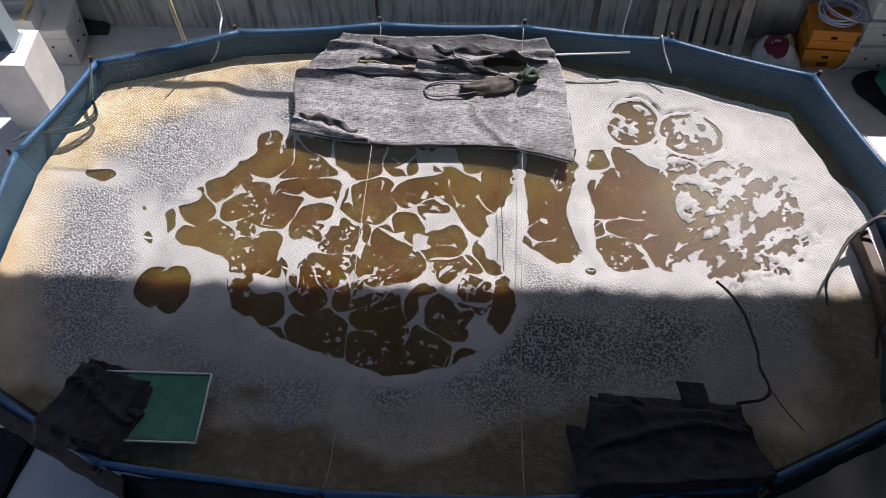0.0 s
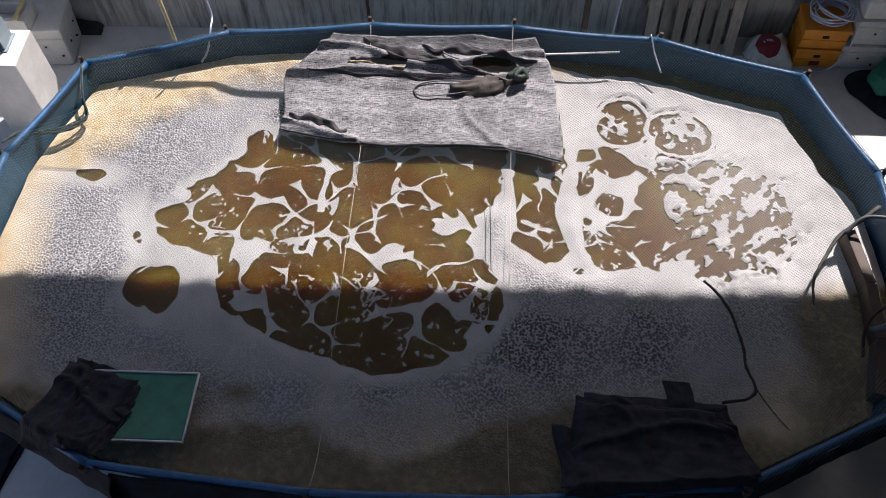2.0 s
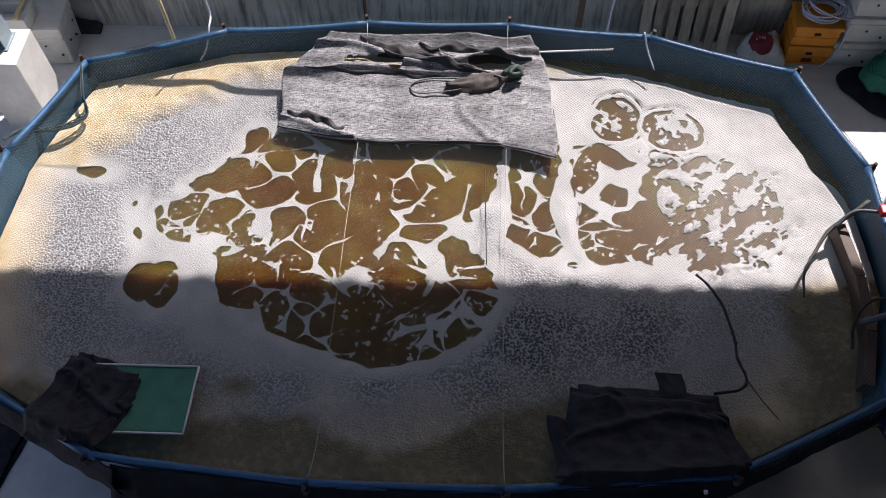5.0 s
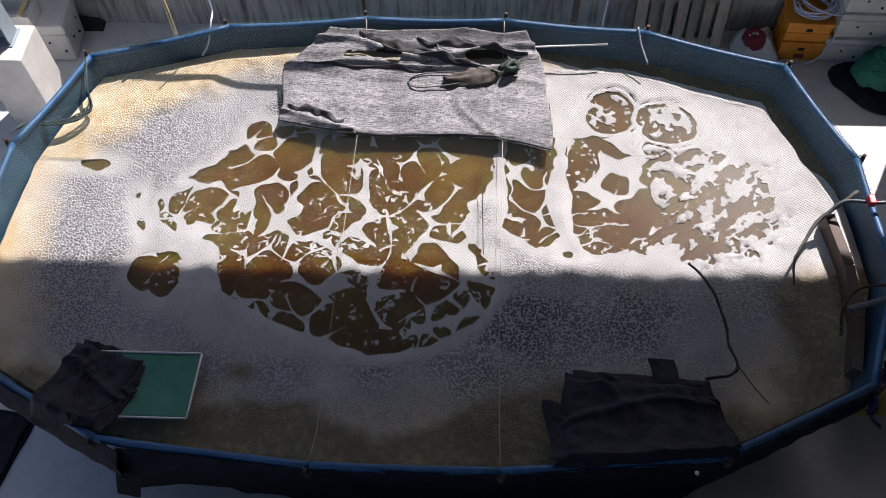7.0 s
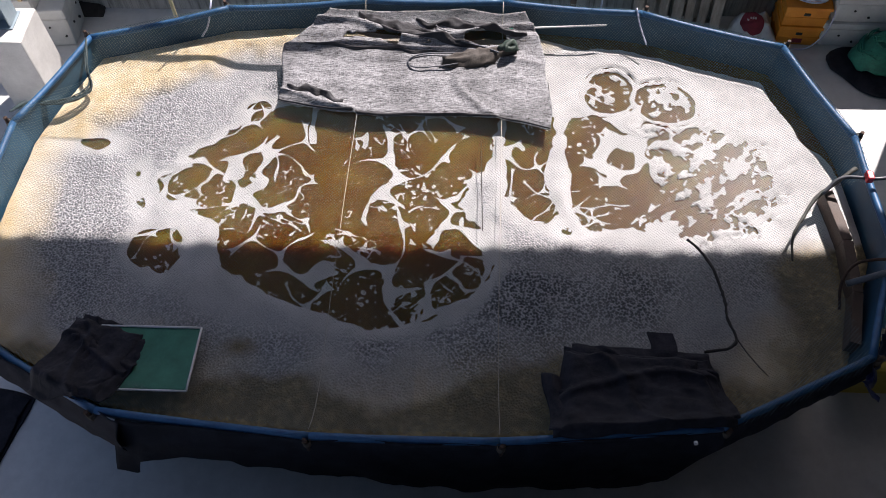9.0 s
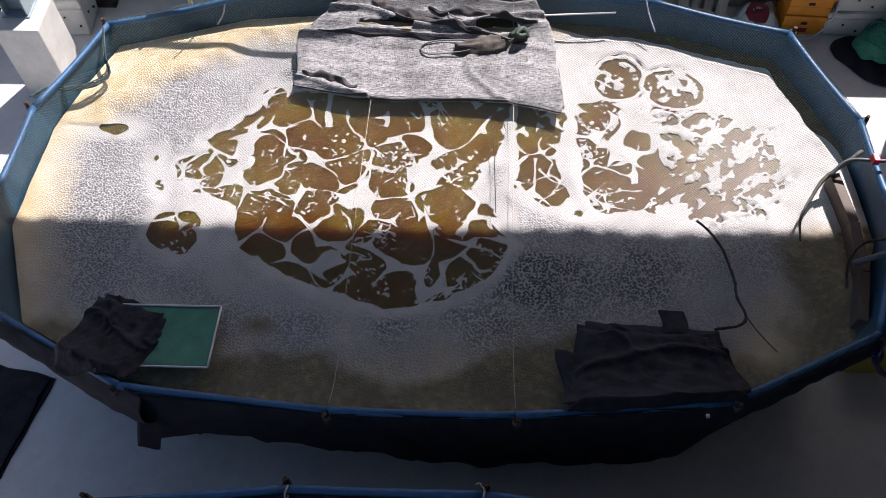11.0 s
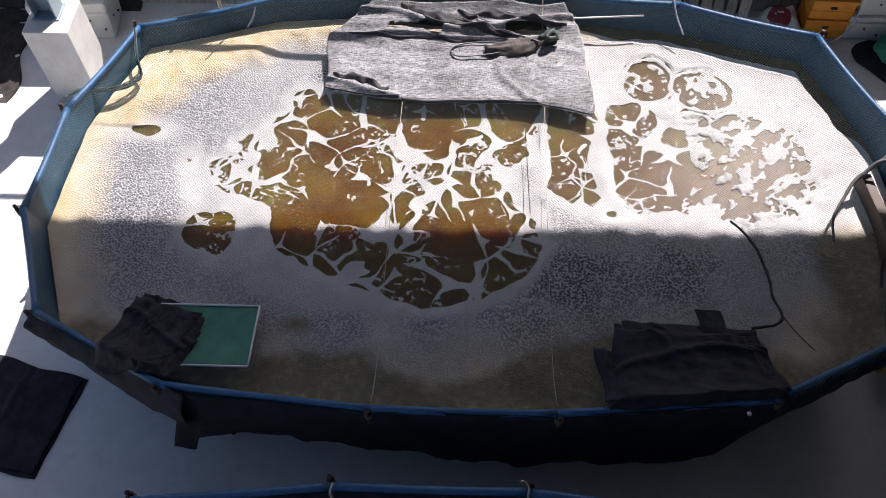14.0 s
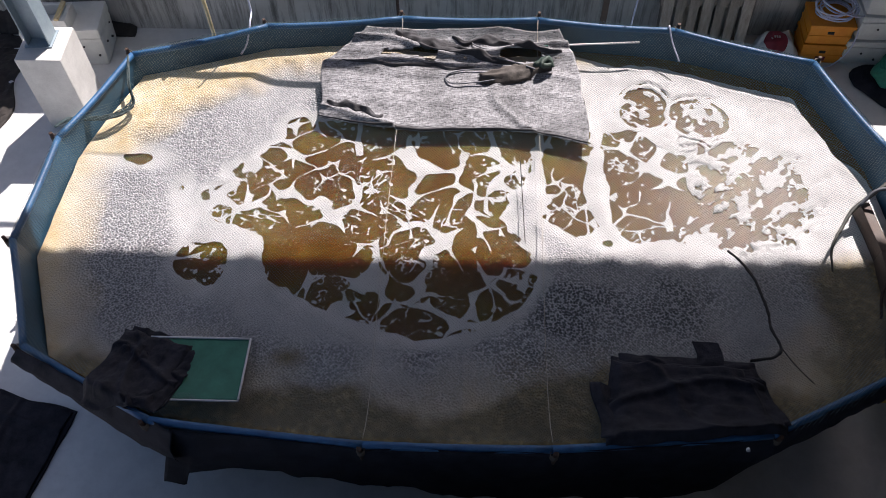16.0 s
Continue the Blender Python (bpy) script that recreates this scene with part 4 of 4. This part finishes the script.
def cords():
    for x0, x1 in ((-0.55, -0.58), (0.55, 0.52)):
        ob = net_line(((x0, -0.03), (x0 * 0.99, -0.8), ((x0 + x1) / 2, -1.8), (x1, -2.8), (x1, -3.62)), 0.0024, TWINE, "support_cord",
                      "thin pale cord spanning the tank", "cord", 0.006)
        tagged(ob, group="support cords")
    net_line(((0.39, -1.3), (0.40, -1.7), (0.41, -2.1)), 0.003, DARKROPE, "loose_string", "loose dark string on the net", "cord", 0.005)
    net_line(((0.90, -0.72), (0.91, -1.0), (0.90, -1.22)), 0.003, DARKROPE, "loose_string", "dark string hanging off the cloth hem", "cord", 0.01)
    t = thing("slimy_rope", "dark slimy air hose lying on the net", "hose")
    def run(ctrl):
        pts = curve_points([(x, y, 0) for x, y in ctrl], 12)
        return [(p.x, p.y, nh(p.x, p.y) + 0.008) for p in pts]
    part("thick_run", tube(run(((1.80, -2.13), (1.88, -2.23), (1.94, -2.36), (1.965, -2.48), (1.985, -2.62), (1.98, -2.74), (2.01, -2.87), (1.97, -2.95), (1.80, -2.99))), 0.009, 8, wobble=0.9), DARKROPE, t, smooth=True)
    part("thin_end", tube(run(((2.01, -2.88), (2.07, -3.02), (2.14, -3.17))), 0.004, 6), DARKROPE, t)
    # the gathered hem where the net slipped off the rim
    t = thing("net_hem", "gathered dark green hem of the slipped net", "net")
    line = curve_points([(-3.06, -1.27, 1.24), (-3.02, -1.14, 1.18), (-2.87, -1.08, 1.13), (-2.75, -1.04, 1.11), (-2.65, -0.96, 1.10), (-2.61, -0.87, 1.11), (-2.66, -0.74, 1.16), (-2.70, -0.50, 1.23)], 8)
    bunched = surface("bunched_net", (0.010, 0.022, 0.024), (0.045, 0.075, 0.078), 40, (0.5, 0.7), bumps=0.9)
    for k in range(7):
        wide = [0.018 * math.sin(math.pi * i / (len(line) - 1)) ** 0.5 for i in range(len(line))]
        part("strand", tube([p + Vector((w * math.cos(i * 0.21 + k * 0.9), w * math.sin(i * 0.17 + k * 0.9), 0.5 * w * math.sin(i * 0.3 + k * 2))) for i, (p, w) in enumerate(zip(line, wide))],
                            0.0055, 5, wobble=0.6), bunched, t)
    # the twisted hem where the net stops short of the side box
    t = thing("net_hem", "twisted dark hem of the net by the side box", "net")
    part("twist", tube([(p.x, p.y, p.z) for p in curve_points([(2.98, -1.62, 1.20), (2.72, -1.80, 1.12), (2.60, -1.95, 1.09), (2.50, -2.12, 1.07), (2.47, -2.3, 1.06)], 8)],
                       [0.016 - 0.0003 * k for k in range(33)], 8, wobble=0.8), surface("tangled_net", (0.02, 0.022, 0.018), (0.07, 0.07, 0.06), 25, bumps=0.8), t, smooth=True)
    # clear hose looped over the rim
    hose = curve_points([(-1.80, 0.10, 1.9), (-1.82, 0.06, 1.5), (-1.80, 0.02, 1.26), (-1.79, -0.10, 1.24), (-1.82, -0.22, 1.12), (-1.87, -0.29, 1.06)], 10)
    tagged(part("air_hose", tube(hose, 0.008, 8), HOSE_PALE, smooth=True), "thin pale air hose looped over the rim", "hose")
    hose = curve_points([(1.60, -0.09, 1.24), (1.63, -0.2, 1.16), (1.68, -0.34, 1.09)], 8)
    tagged(part("air_hose", tube(hose, 0.007, 8), HOSE_PALE, smooth=True), "short pale air hose hanging over the rim", "hose")
    tagged(part("air_hose", tube(curve_points([(1.42, 0.35, 0.0), (1.40, 0.33, 1.0), (1.45, 0.3, 1.7)], 10), 0.008, 8), HOSE_PALE, smooth=True), "thin pale hose rising behind the tank", "hose")
    tagged(part("bamboo_pole", tube([(-2.16, 0.02, 0.02), (-2.165, 0.02, 0.7), (-2.168, 0.02, 1.2), (-2.175, 0.02, 1.72)], 0.016, 10, wobble=0.1), BAMBOO, smooth=True), "upright bamboo pole behind the tank rim", "pole")
    tagged(part("wooden_stake", block((1.16, 0.5, 0), (1.21, 0.54, 1.5)), DARKWOOD), "dark wooden stake behind the tank", "pole")
    tagged(part("iron_stake", tube([(-0.63, 0.4, 0), (-0.63, 0.4, 1.5)], 0.014, 8), RUST), "rusty iron stake behind the tank", "pole")


def side_box():
    """Old plank box in the corner of the tank, with pipes led over the rim."""
    t = thing("side_box", "wet brown plank box with pipes inside the tank", "box")
    inner = ((2.80, -1.74), (2.85, -2.15), (2.83, -2.55), (2.73, -2.92))
    for (x0, y0), (x1, y1) in zip(inner, inner[1:]):
        bm = bmesh.new()
        d = math.atan2(y1 - y0, x1 - x0)
        box(bm, (0, -0.035, 0.80), (math.hypot(x1 - x0, y1 - y0) - 0.004, 0.035, 1.10), 0.006)
        bmesh.ops.transform(bm, matrix=pose(x0, y0, 0, 0, 0, math.degrees(d)), verts=bm.verts)
        part("plank", bm, DARKWOOD, t)
    hoop = curve_points([(2.70, -2.66, 1.06), (2.71, -2.52, 1.14), (2.79, -2.41, 1.19), (2.90, -2.38, 1.22), (3.12, -2.40, 1.27), (3.4, -2.4, 1.25)], 6)
    part("rusty_hoop", tube(hoop, 0.010, 8), RUST, t)
    tagged(part("grey_pipe", tube([(2.74, -2.52, 1.15), (3.05, -2.46, 1.25), (3.6, -2.36, 1.31)], 0.022, 12), GREYHOSE, smooth=True), "grey plastic pipe over the tank rim", "pipe")
    t = thing("tap_hose", "grey hose with a red tap over the rim", "hose")
    part("hose", tube(curve_points([(2.74, -1.80, 1.14), (2.86, -1.72, 1.22), (3.08, -1.76, 1.27), (3.3, -1.7, 1.27), (3.6, -1.62, 1.2)], 8), 0.013, 10), GREYHOSE, t, smooth=True)
    part("tap", block((2.985, -1.79, 1.255), (3.03, -1.72, 1.31), 0.008), REDTAP, t, "red plastic tap")


# ---- the yard behind ----
def pedestal():
    t = thing("column_footing", "white concrete footing under a steel column", "footing")
    bm = bmesh.new()
    box(bm, (-3.89, -0.17, 0), (-3.49, 0.25, 0.85), 0.012)
    part("footing_block", bm, PEDESTAL, t)
    c = Vector((-3.72, 0.09, 0.85))
    col = part("column_web", block((c.x - 0.09, c.y - 0.005, 0.85), (c.x + 0.09, c.y + 0.005, ROOF), 0.002), STEEL, t)
    for s in (-1, 1):
        part("flange", block((c.x + s * 0.095 - 0.006, c.y - 0.09, 0.85), (c.x + s * 0.095 + 0.006, c.y + 0.09, ROOF), 0.002), STEEL, t)
    part("base_plate", block((c.x - 0.12, c.y - 0.11, 0.851), (c.x + 0.12, c.y + 0.11, 0.862), 0.002), STEEL, t)


def foam_box(label, at, size, turn=0, lid=True):
    """Moulded white fish box: chamfered body, lipped lid, drain holes on the sides."""
    t = thing("foam_box", label, "box", "white foam boxes", at, turn)
    w, d, h = size
    bm = block((-w / 2, -d / 2, 0), (w / 2, d / 2, h * 0.74), 0.03)
    for v in bm.verts:
        if v.co.z < h * 0.3:
            v.co.x *= 0.94
            v.co.y *= 0.94
    part("body", bm, STYRO, t, smooth=False)
    if lid:
        part("lid", block((-w / 2 - 0.008, -d / 2 - 0.008, h * 0.74), (w / 2 + 0.008, d / 2 + 0.008, h), 0.03), STYRO, t)
    for x, z in ((-0.18, 0.5), (0.02, 0.25), (0.2, 0.55), (0.33, 0.3)):
        part("drain_hole", tube([(x * w * 1.2, -d / 2 + 0.01, z * h), (x * w * 1.2, -d / 2 - 0.004, z * h)], 0.011, 8), HOLE, t)
    for y, z in ((-0.2, 0.45), (0.15, 0.3), (0.25, 0.6)):
        part("drain_hole", tube([(w / 2 - 0.02, y * d, z * h), (w / 2 + 0.003, y * d, z * h)], 0.012, 8), HOLE, t)
    return t


def back_left():
    foam_box("large white foam box with drain holes by the wall", (-3.91, 0.84, 0), (0.74, 0.42, 0.46), 4)
    t = thing("foam_tray", "open white foam tray with a wooden batten", "box", at=(-3.97, 0.74, 0.46))
    for lo, hi in (((-0.2, -0.13, 0), (0.2, -0.09, 0.14)), ((-0.2, 0.09, 0), (0.2, 0.13, 0.14)), ((-0.2, -0.09, 0), (-0.16, 0.09, 0.14)), ((0.16, -0.09, 0), (0.2, 0.09, 0.14)), ((-0.16, -0.09, 0), (0.16, 0.09, 0.03))):
        part("tray_side", block(lo, hi, 0.006), STYRO, t)
    tagged(part("batten", block((-3.86, 0.60, 0.605), (-3.82, 0.86, 0.63), 0.003), BAMBOO), "short wooden batten across the foam tray", "wood")

    def heap(u, v):
        a, b = -5.4 + 2.0 * u, 1.07 + 0.12 * v
        return Vector((a, b, 0.02 + 0.3 * v * (0.7 + 0.3 * noise.noise((a * 3, b * 3, 0))) * min((1 - u) * 5, 1) + 0.06 * noise.noise((a * 9, b * 9, 1))))
    tagged(part("rubble_heap", drape(heap, 40, 10, 0.02), DARKSOIL), "dark soil and rubble against the wall", "rubble", kind="stuff")

    def bed(u, v):
        a, b = -7.0 + (2.62 + 0.06 * math.sin(v * 9)) * u, -0.2 + 1.25 * v
        return Vector((a, b, 0.03 + 0.05 * noise.noise((a * 4, b * 4, 0)) + 0.03 * noise.noise((a * 13, b * 13, 1))))
    tagged(part("soil_bed", drape(bed, 60, 36, 0.05), DARKSOIL), "dark earth beside the concrete floor", "soil", kind="stuff")


def pallet():
    t = thing("pallet", "weathered grey wooden pallet leaning on the wall", "pallet")
    lean = pose(1.80, 0.90, 0.0) @ pose(0, 0, 0, -11, 0, 0)
    def board(name, lo, hi):
        bm = block(lo, hi, 0.004)
        bmesh.ops.transform(bm, matrix=lean, verts=bm.verts)
        part(name, bm, GREYWOOD, t)
    for k in range(7):
        x = 0.02 + k * 0.125
        w = 0.085 if k % 3 else 0.1
        board("slat", (x, 0, 0.0), (x + w, 0.02, 1.15))
    for z in (0.06, 0.52, 1.0):
        board("crossbar", (0, 0.022, z), (0.88, 0.10, z + 0.09))
    for k in range(5):
        x = 0.02 + k * 0.19
        board("back_slat", (x, 0.102, 0.0), (x + 0.09, 0.12, 1.15))


def back_right():
    t = thing("sack", "crumpled white sack with a dark red print", "sack")
    def sack(u, v):
        x, y = 2.80 + 0.40 * u + 0.02 * math.sin(v * 7), 0.76 + 0.30 * v
        e = min(u, 1 - u, v, 1 - v)
        return Vector((x, y, 0.03 + 0.28 * min(e * 3.2, 1) ** 0.6 * (0.5 + 0.5 * v) + 0.035 * noise.noise((u * 6, v * 6, 2))))
    part("bag", drape(sack, 34, 28, 0.02), BAG, t, smooth=True)
    def patch(u, v):
        a, b = u * 2 - 1, v * 2 - 1
        f = math.sqrt(max(1 - b * b / 2, 0)), math.sqrt(max(1 - a * a / 2, 0))
        uu, vv = 0.38 + 0.24 * a * f[0], 0.42 + 0.30 * b * f[1]
        return sack(uu, vv) + Vector((0, 0, 0.007))
    part("print_patch", drape(patch, 16, 12, 0.005), RED, t, "dark red printed patch", smooth=True)
    for k in range(4):
        p = sack(0.28 + 0.055 * k, 0.5)
        part("print_bar", block((p.x, p.y - 0.02, p.z + 0.010), (p.x + 0.014, p.y + 0.015, p.z + 0.015)), BAG, t, "white unreadable print")
    for k, (z, w) in enumerate(((0.0, 0.39), (0.235, 0.40))):
        t = thing("plastic_crate", "orange plastic crate in a stack by the wall", "crate", "orange crates", (3.41, 0.98, z), -3)
        part("body", block((-w / 2, -0.16, 0), (w / 2, 0.16, 0.19), 0.012), ORANGE, t)
        part("rim", block((-w / 2 - 0.012, -0.172, 0.19), (w / 2 + 0.012, 0.172, 0.228), 0.008), ORANGE, t)
        part("ridge", block((-w / 2 - 0.006, -0.166, 0.09), (w / 2 + 0.006, 0.166, 0.105), 0.003), ORANGE, t)
        part("hand_hole", block((-0.03, -0.168, 0.125), (0.03, -0.155, 0.155), 0.006), HOLE, t)
        part("label", block((-0.045, -0.1625, 0.03), (0.05, -0.155, 0.08)), RED, t, "dark red faded label") if k == 0 else None
    rnd = random.Random(2)
    t = thing("hose_coil", "coil of pale violet hose on the orange crates", "hose")
    pts = []
    for k in range(150):
        a = k * 0.22
        r = 0.155 + 0.03 * math.sin(k * 0.13)
        pts.append((3.43 + r * math.cos(a) + 0.02 * math.sin(k * 0.07), 0.98 + r * math.sin(a) * 0.85, 0.475 + 0.0007 * k + 0.012 * math.sin(k * 0.4)))
    part("coil", tube(pts, 0.008, 7), HOSE_PALE, t, smooth=True)
    for k, (r, dx, dy, tip) in enumerate(((0.19, -0.03, -0.03, 0.05), (0.21, 0.02, -0.06, -0.08), (0.17, -0.06, -0.08, 0.02))):
        part("loop", tube([(3.43 + dx + r * math.cos(a), 0.97 + dy + 0.85 * r * math.sin(a), 0.60 + 0.02 * k + tip * math.sin(a + k)) for a in np.linspace(0, 6.2, 40)], 0.008, 7), HOSE_PALE, t, smooth=True)
    part("loop", tube(curve_points([(3.60, 0.98, 0.56), (3.64, 0.86, 0.5), (3.62, 0.76, 0.25), (3.50, 0.75, 0.03), (3.30, 0.76, 0.012), (3.15, 0.80, 0.012)], 8), 0.008, 7), HOSE_PALE, t, smooth=True)
    for z, dx, w in ((0, 0, 0.60), (0.30, 0.04, 0.62), (0.60, 0.02, 0.60)):
        foam_box("white foam box with drain holes in a stack", (3.90 + dx, 0.98, z), (w, 0.38, 0.295), -2 + 20 * dx)
    t = thing("net_bundle", "heap of green netting on black sheeting", "net")
    def heap(u, v):
        a, r = 2 * math.pi * u, v
        x, y = 4.12 + 0.30 * r * math.cos(a), 0.55 + 0.22 * r * math.sin(a)
        return Vector((x, y, 0.10 + 0.30 * (1 - r ** 2.5) + 0.05 * noise.noise((x * 9, y * 9, 1))))
    part("mound", drape(heap, 40, 14, 0.01), GREEN_NET, t, smooth=True)
    for k in range(26):
        a, r = rnd.uniform(0, 6.28), rnd.uniform(0.05, 0.26)
        c = [(4.12 + r * math.cos(a + s * 0.5), 0.55 + 0.75 * r * math.sin(a + s * 0.5), 0.13 + 0.3 * (1 - (r / 0.3) ** 2.5) + 0.03 * math.sin(s * 2 + k)) for s in np.linspace(0, rnd.uniform(1.5, 4), 12)]
        part("strand", tube(c, 0.006, 5), GREEN_NET, t)
    def under(u, v):
        a = 2 * math.pi * u
        r = v * (1 + 0.15 * math.sin(3 * a))
        x, y = 4.10 + 0.42 * r * math.cos(a), 0.50 + 0.32 * r * math.sin(a)
        return Vector((x, y, 0.015 + 0.09 * (1 - v) + 0.03 * abs(noise.noise((x * 8, y * 8, 3)))))
    part("sheeting", drape(under, 40, 12, 0.012), BLACK, t, "black plastic sheeting", smooth=True)
    t = thing("blue_barrel", "blue plastic drum beside the tank", "barrel", at=(3.66, -2.0, 0))
    prof = [(0.27, 0), (0.29, 0.05), (0.29, 0.3), (0.305, 0.33), (0.29, 0.36), (0.29, 0.6), (0.305, 0.63), (0.29, 0.66), (0.285, 0.86), (0.25, 0.92)]
    bm = bmesh.new()
    rings = [[bm.verts.new((r * math.cos(k * math.pi / 16), r * math.sin(k * math.pi / 16), z)) for k in range(32)] for r, z in prof]
    for a, b in zip(rings, rings[1:]):
        for k in range(32):
            bm.faces.new((a[k], a[(k + 1) % 32], b[(k + 1) % 32], b[k]))
    bm.faces.new(rings[-1])
    bm.faces.new(rings[0][::-1])
    part("drum", bm, BARREL, t, smooth=True)
    for s in (-1, 1):
        part("bung", tube([(0.13 * s, 0, 0.915), (0.13 * s, 0, 0.935)], 0.03, 12), BARREL, t)
    part("tub", block((3.05, -2.78, 0), (3.45, -2.5, 0.4), 0.03), YELLOW).name = "yellow_tub"
    tagged(bpy.data.objects["yellow_tub"], "yellow plastic tub beside the tank", "tub")


# ---- build ----
setting()
main_tank = tank("long blue canvas fish tank with a sleeved rim")
near_tank = copy_thing(main_tank, pose(-0.21, -4.12, 0))
tagged(near_tank, "blue canvas fish tank in deep shade")
near_black_sheet()
tank_water()
foam_sheet()
big_cloth()
tarps()
skirt()
blue_sheet()
tray()
scoop_nets()
cords()
side_box()
pedestal()
back_left()
pallet()
back_right()
rafts = drifting_foam()
net()


def motions():
    for ob, path in rafts:
        walk(ob, path)


motions()
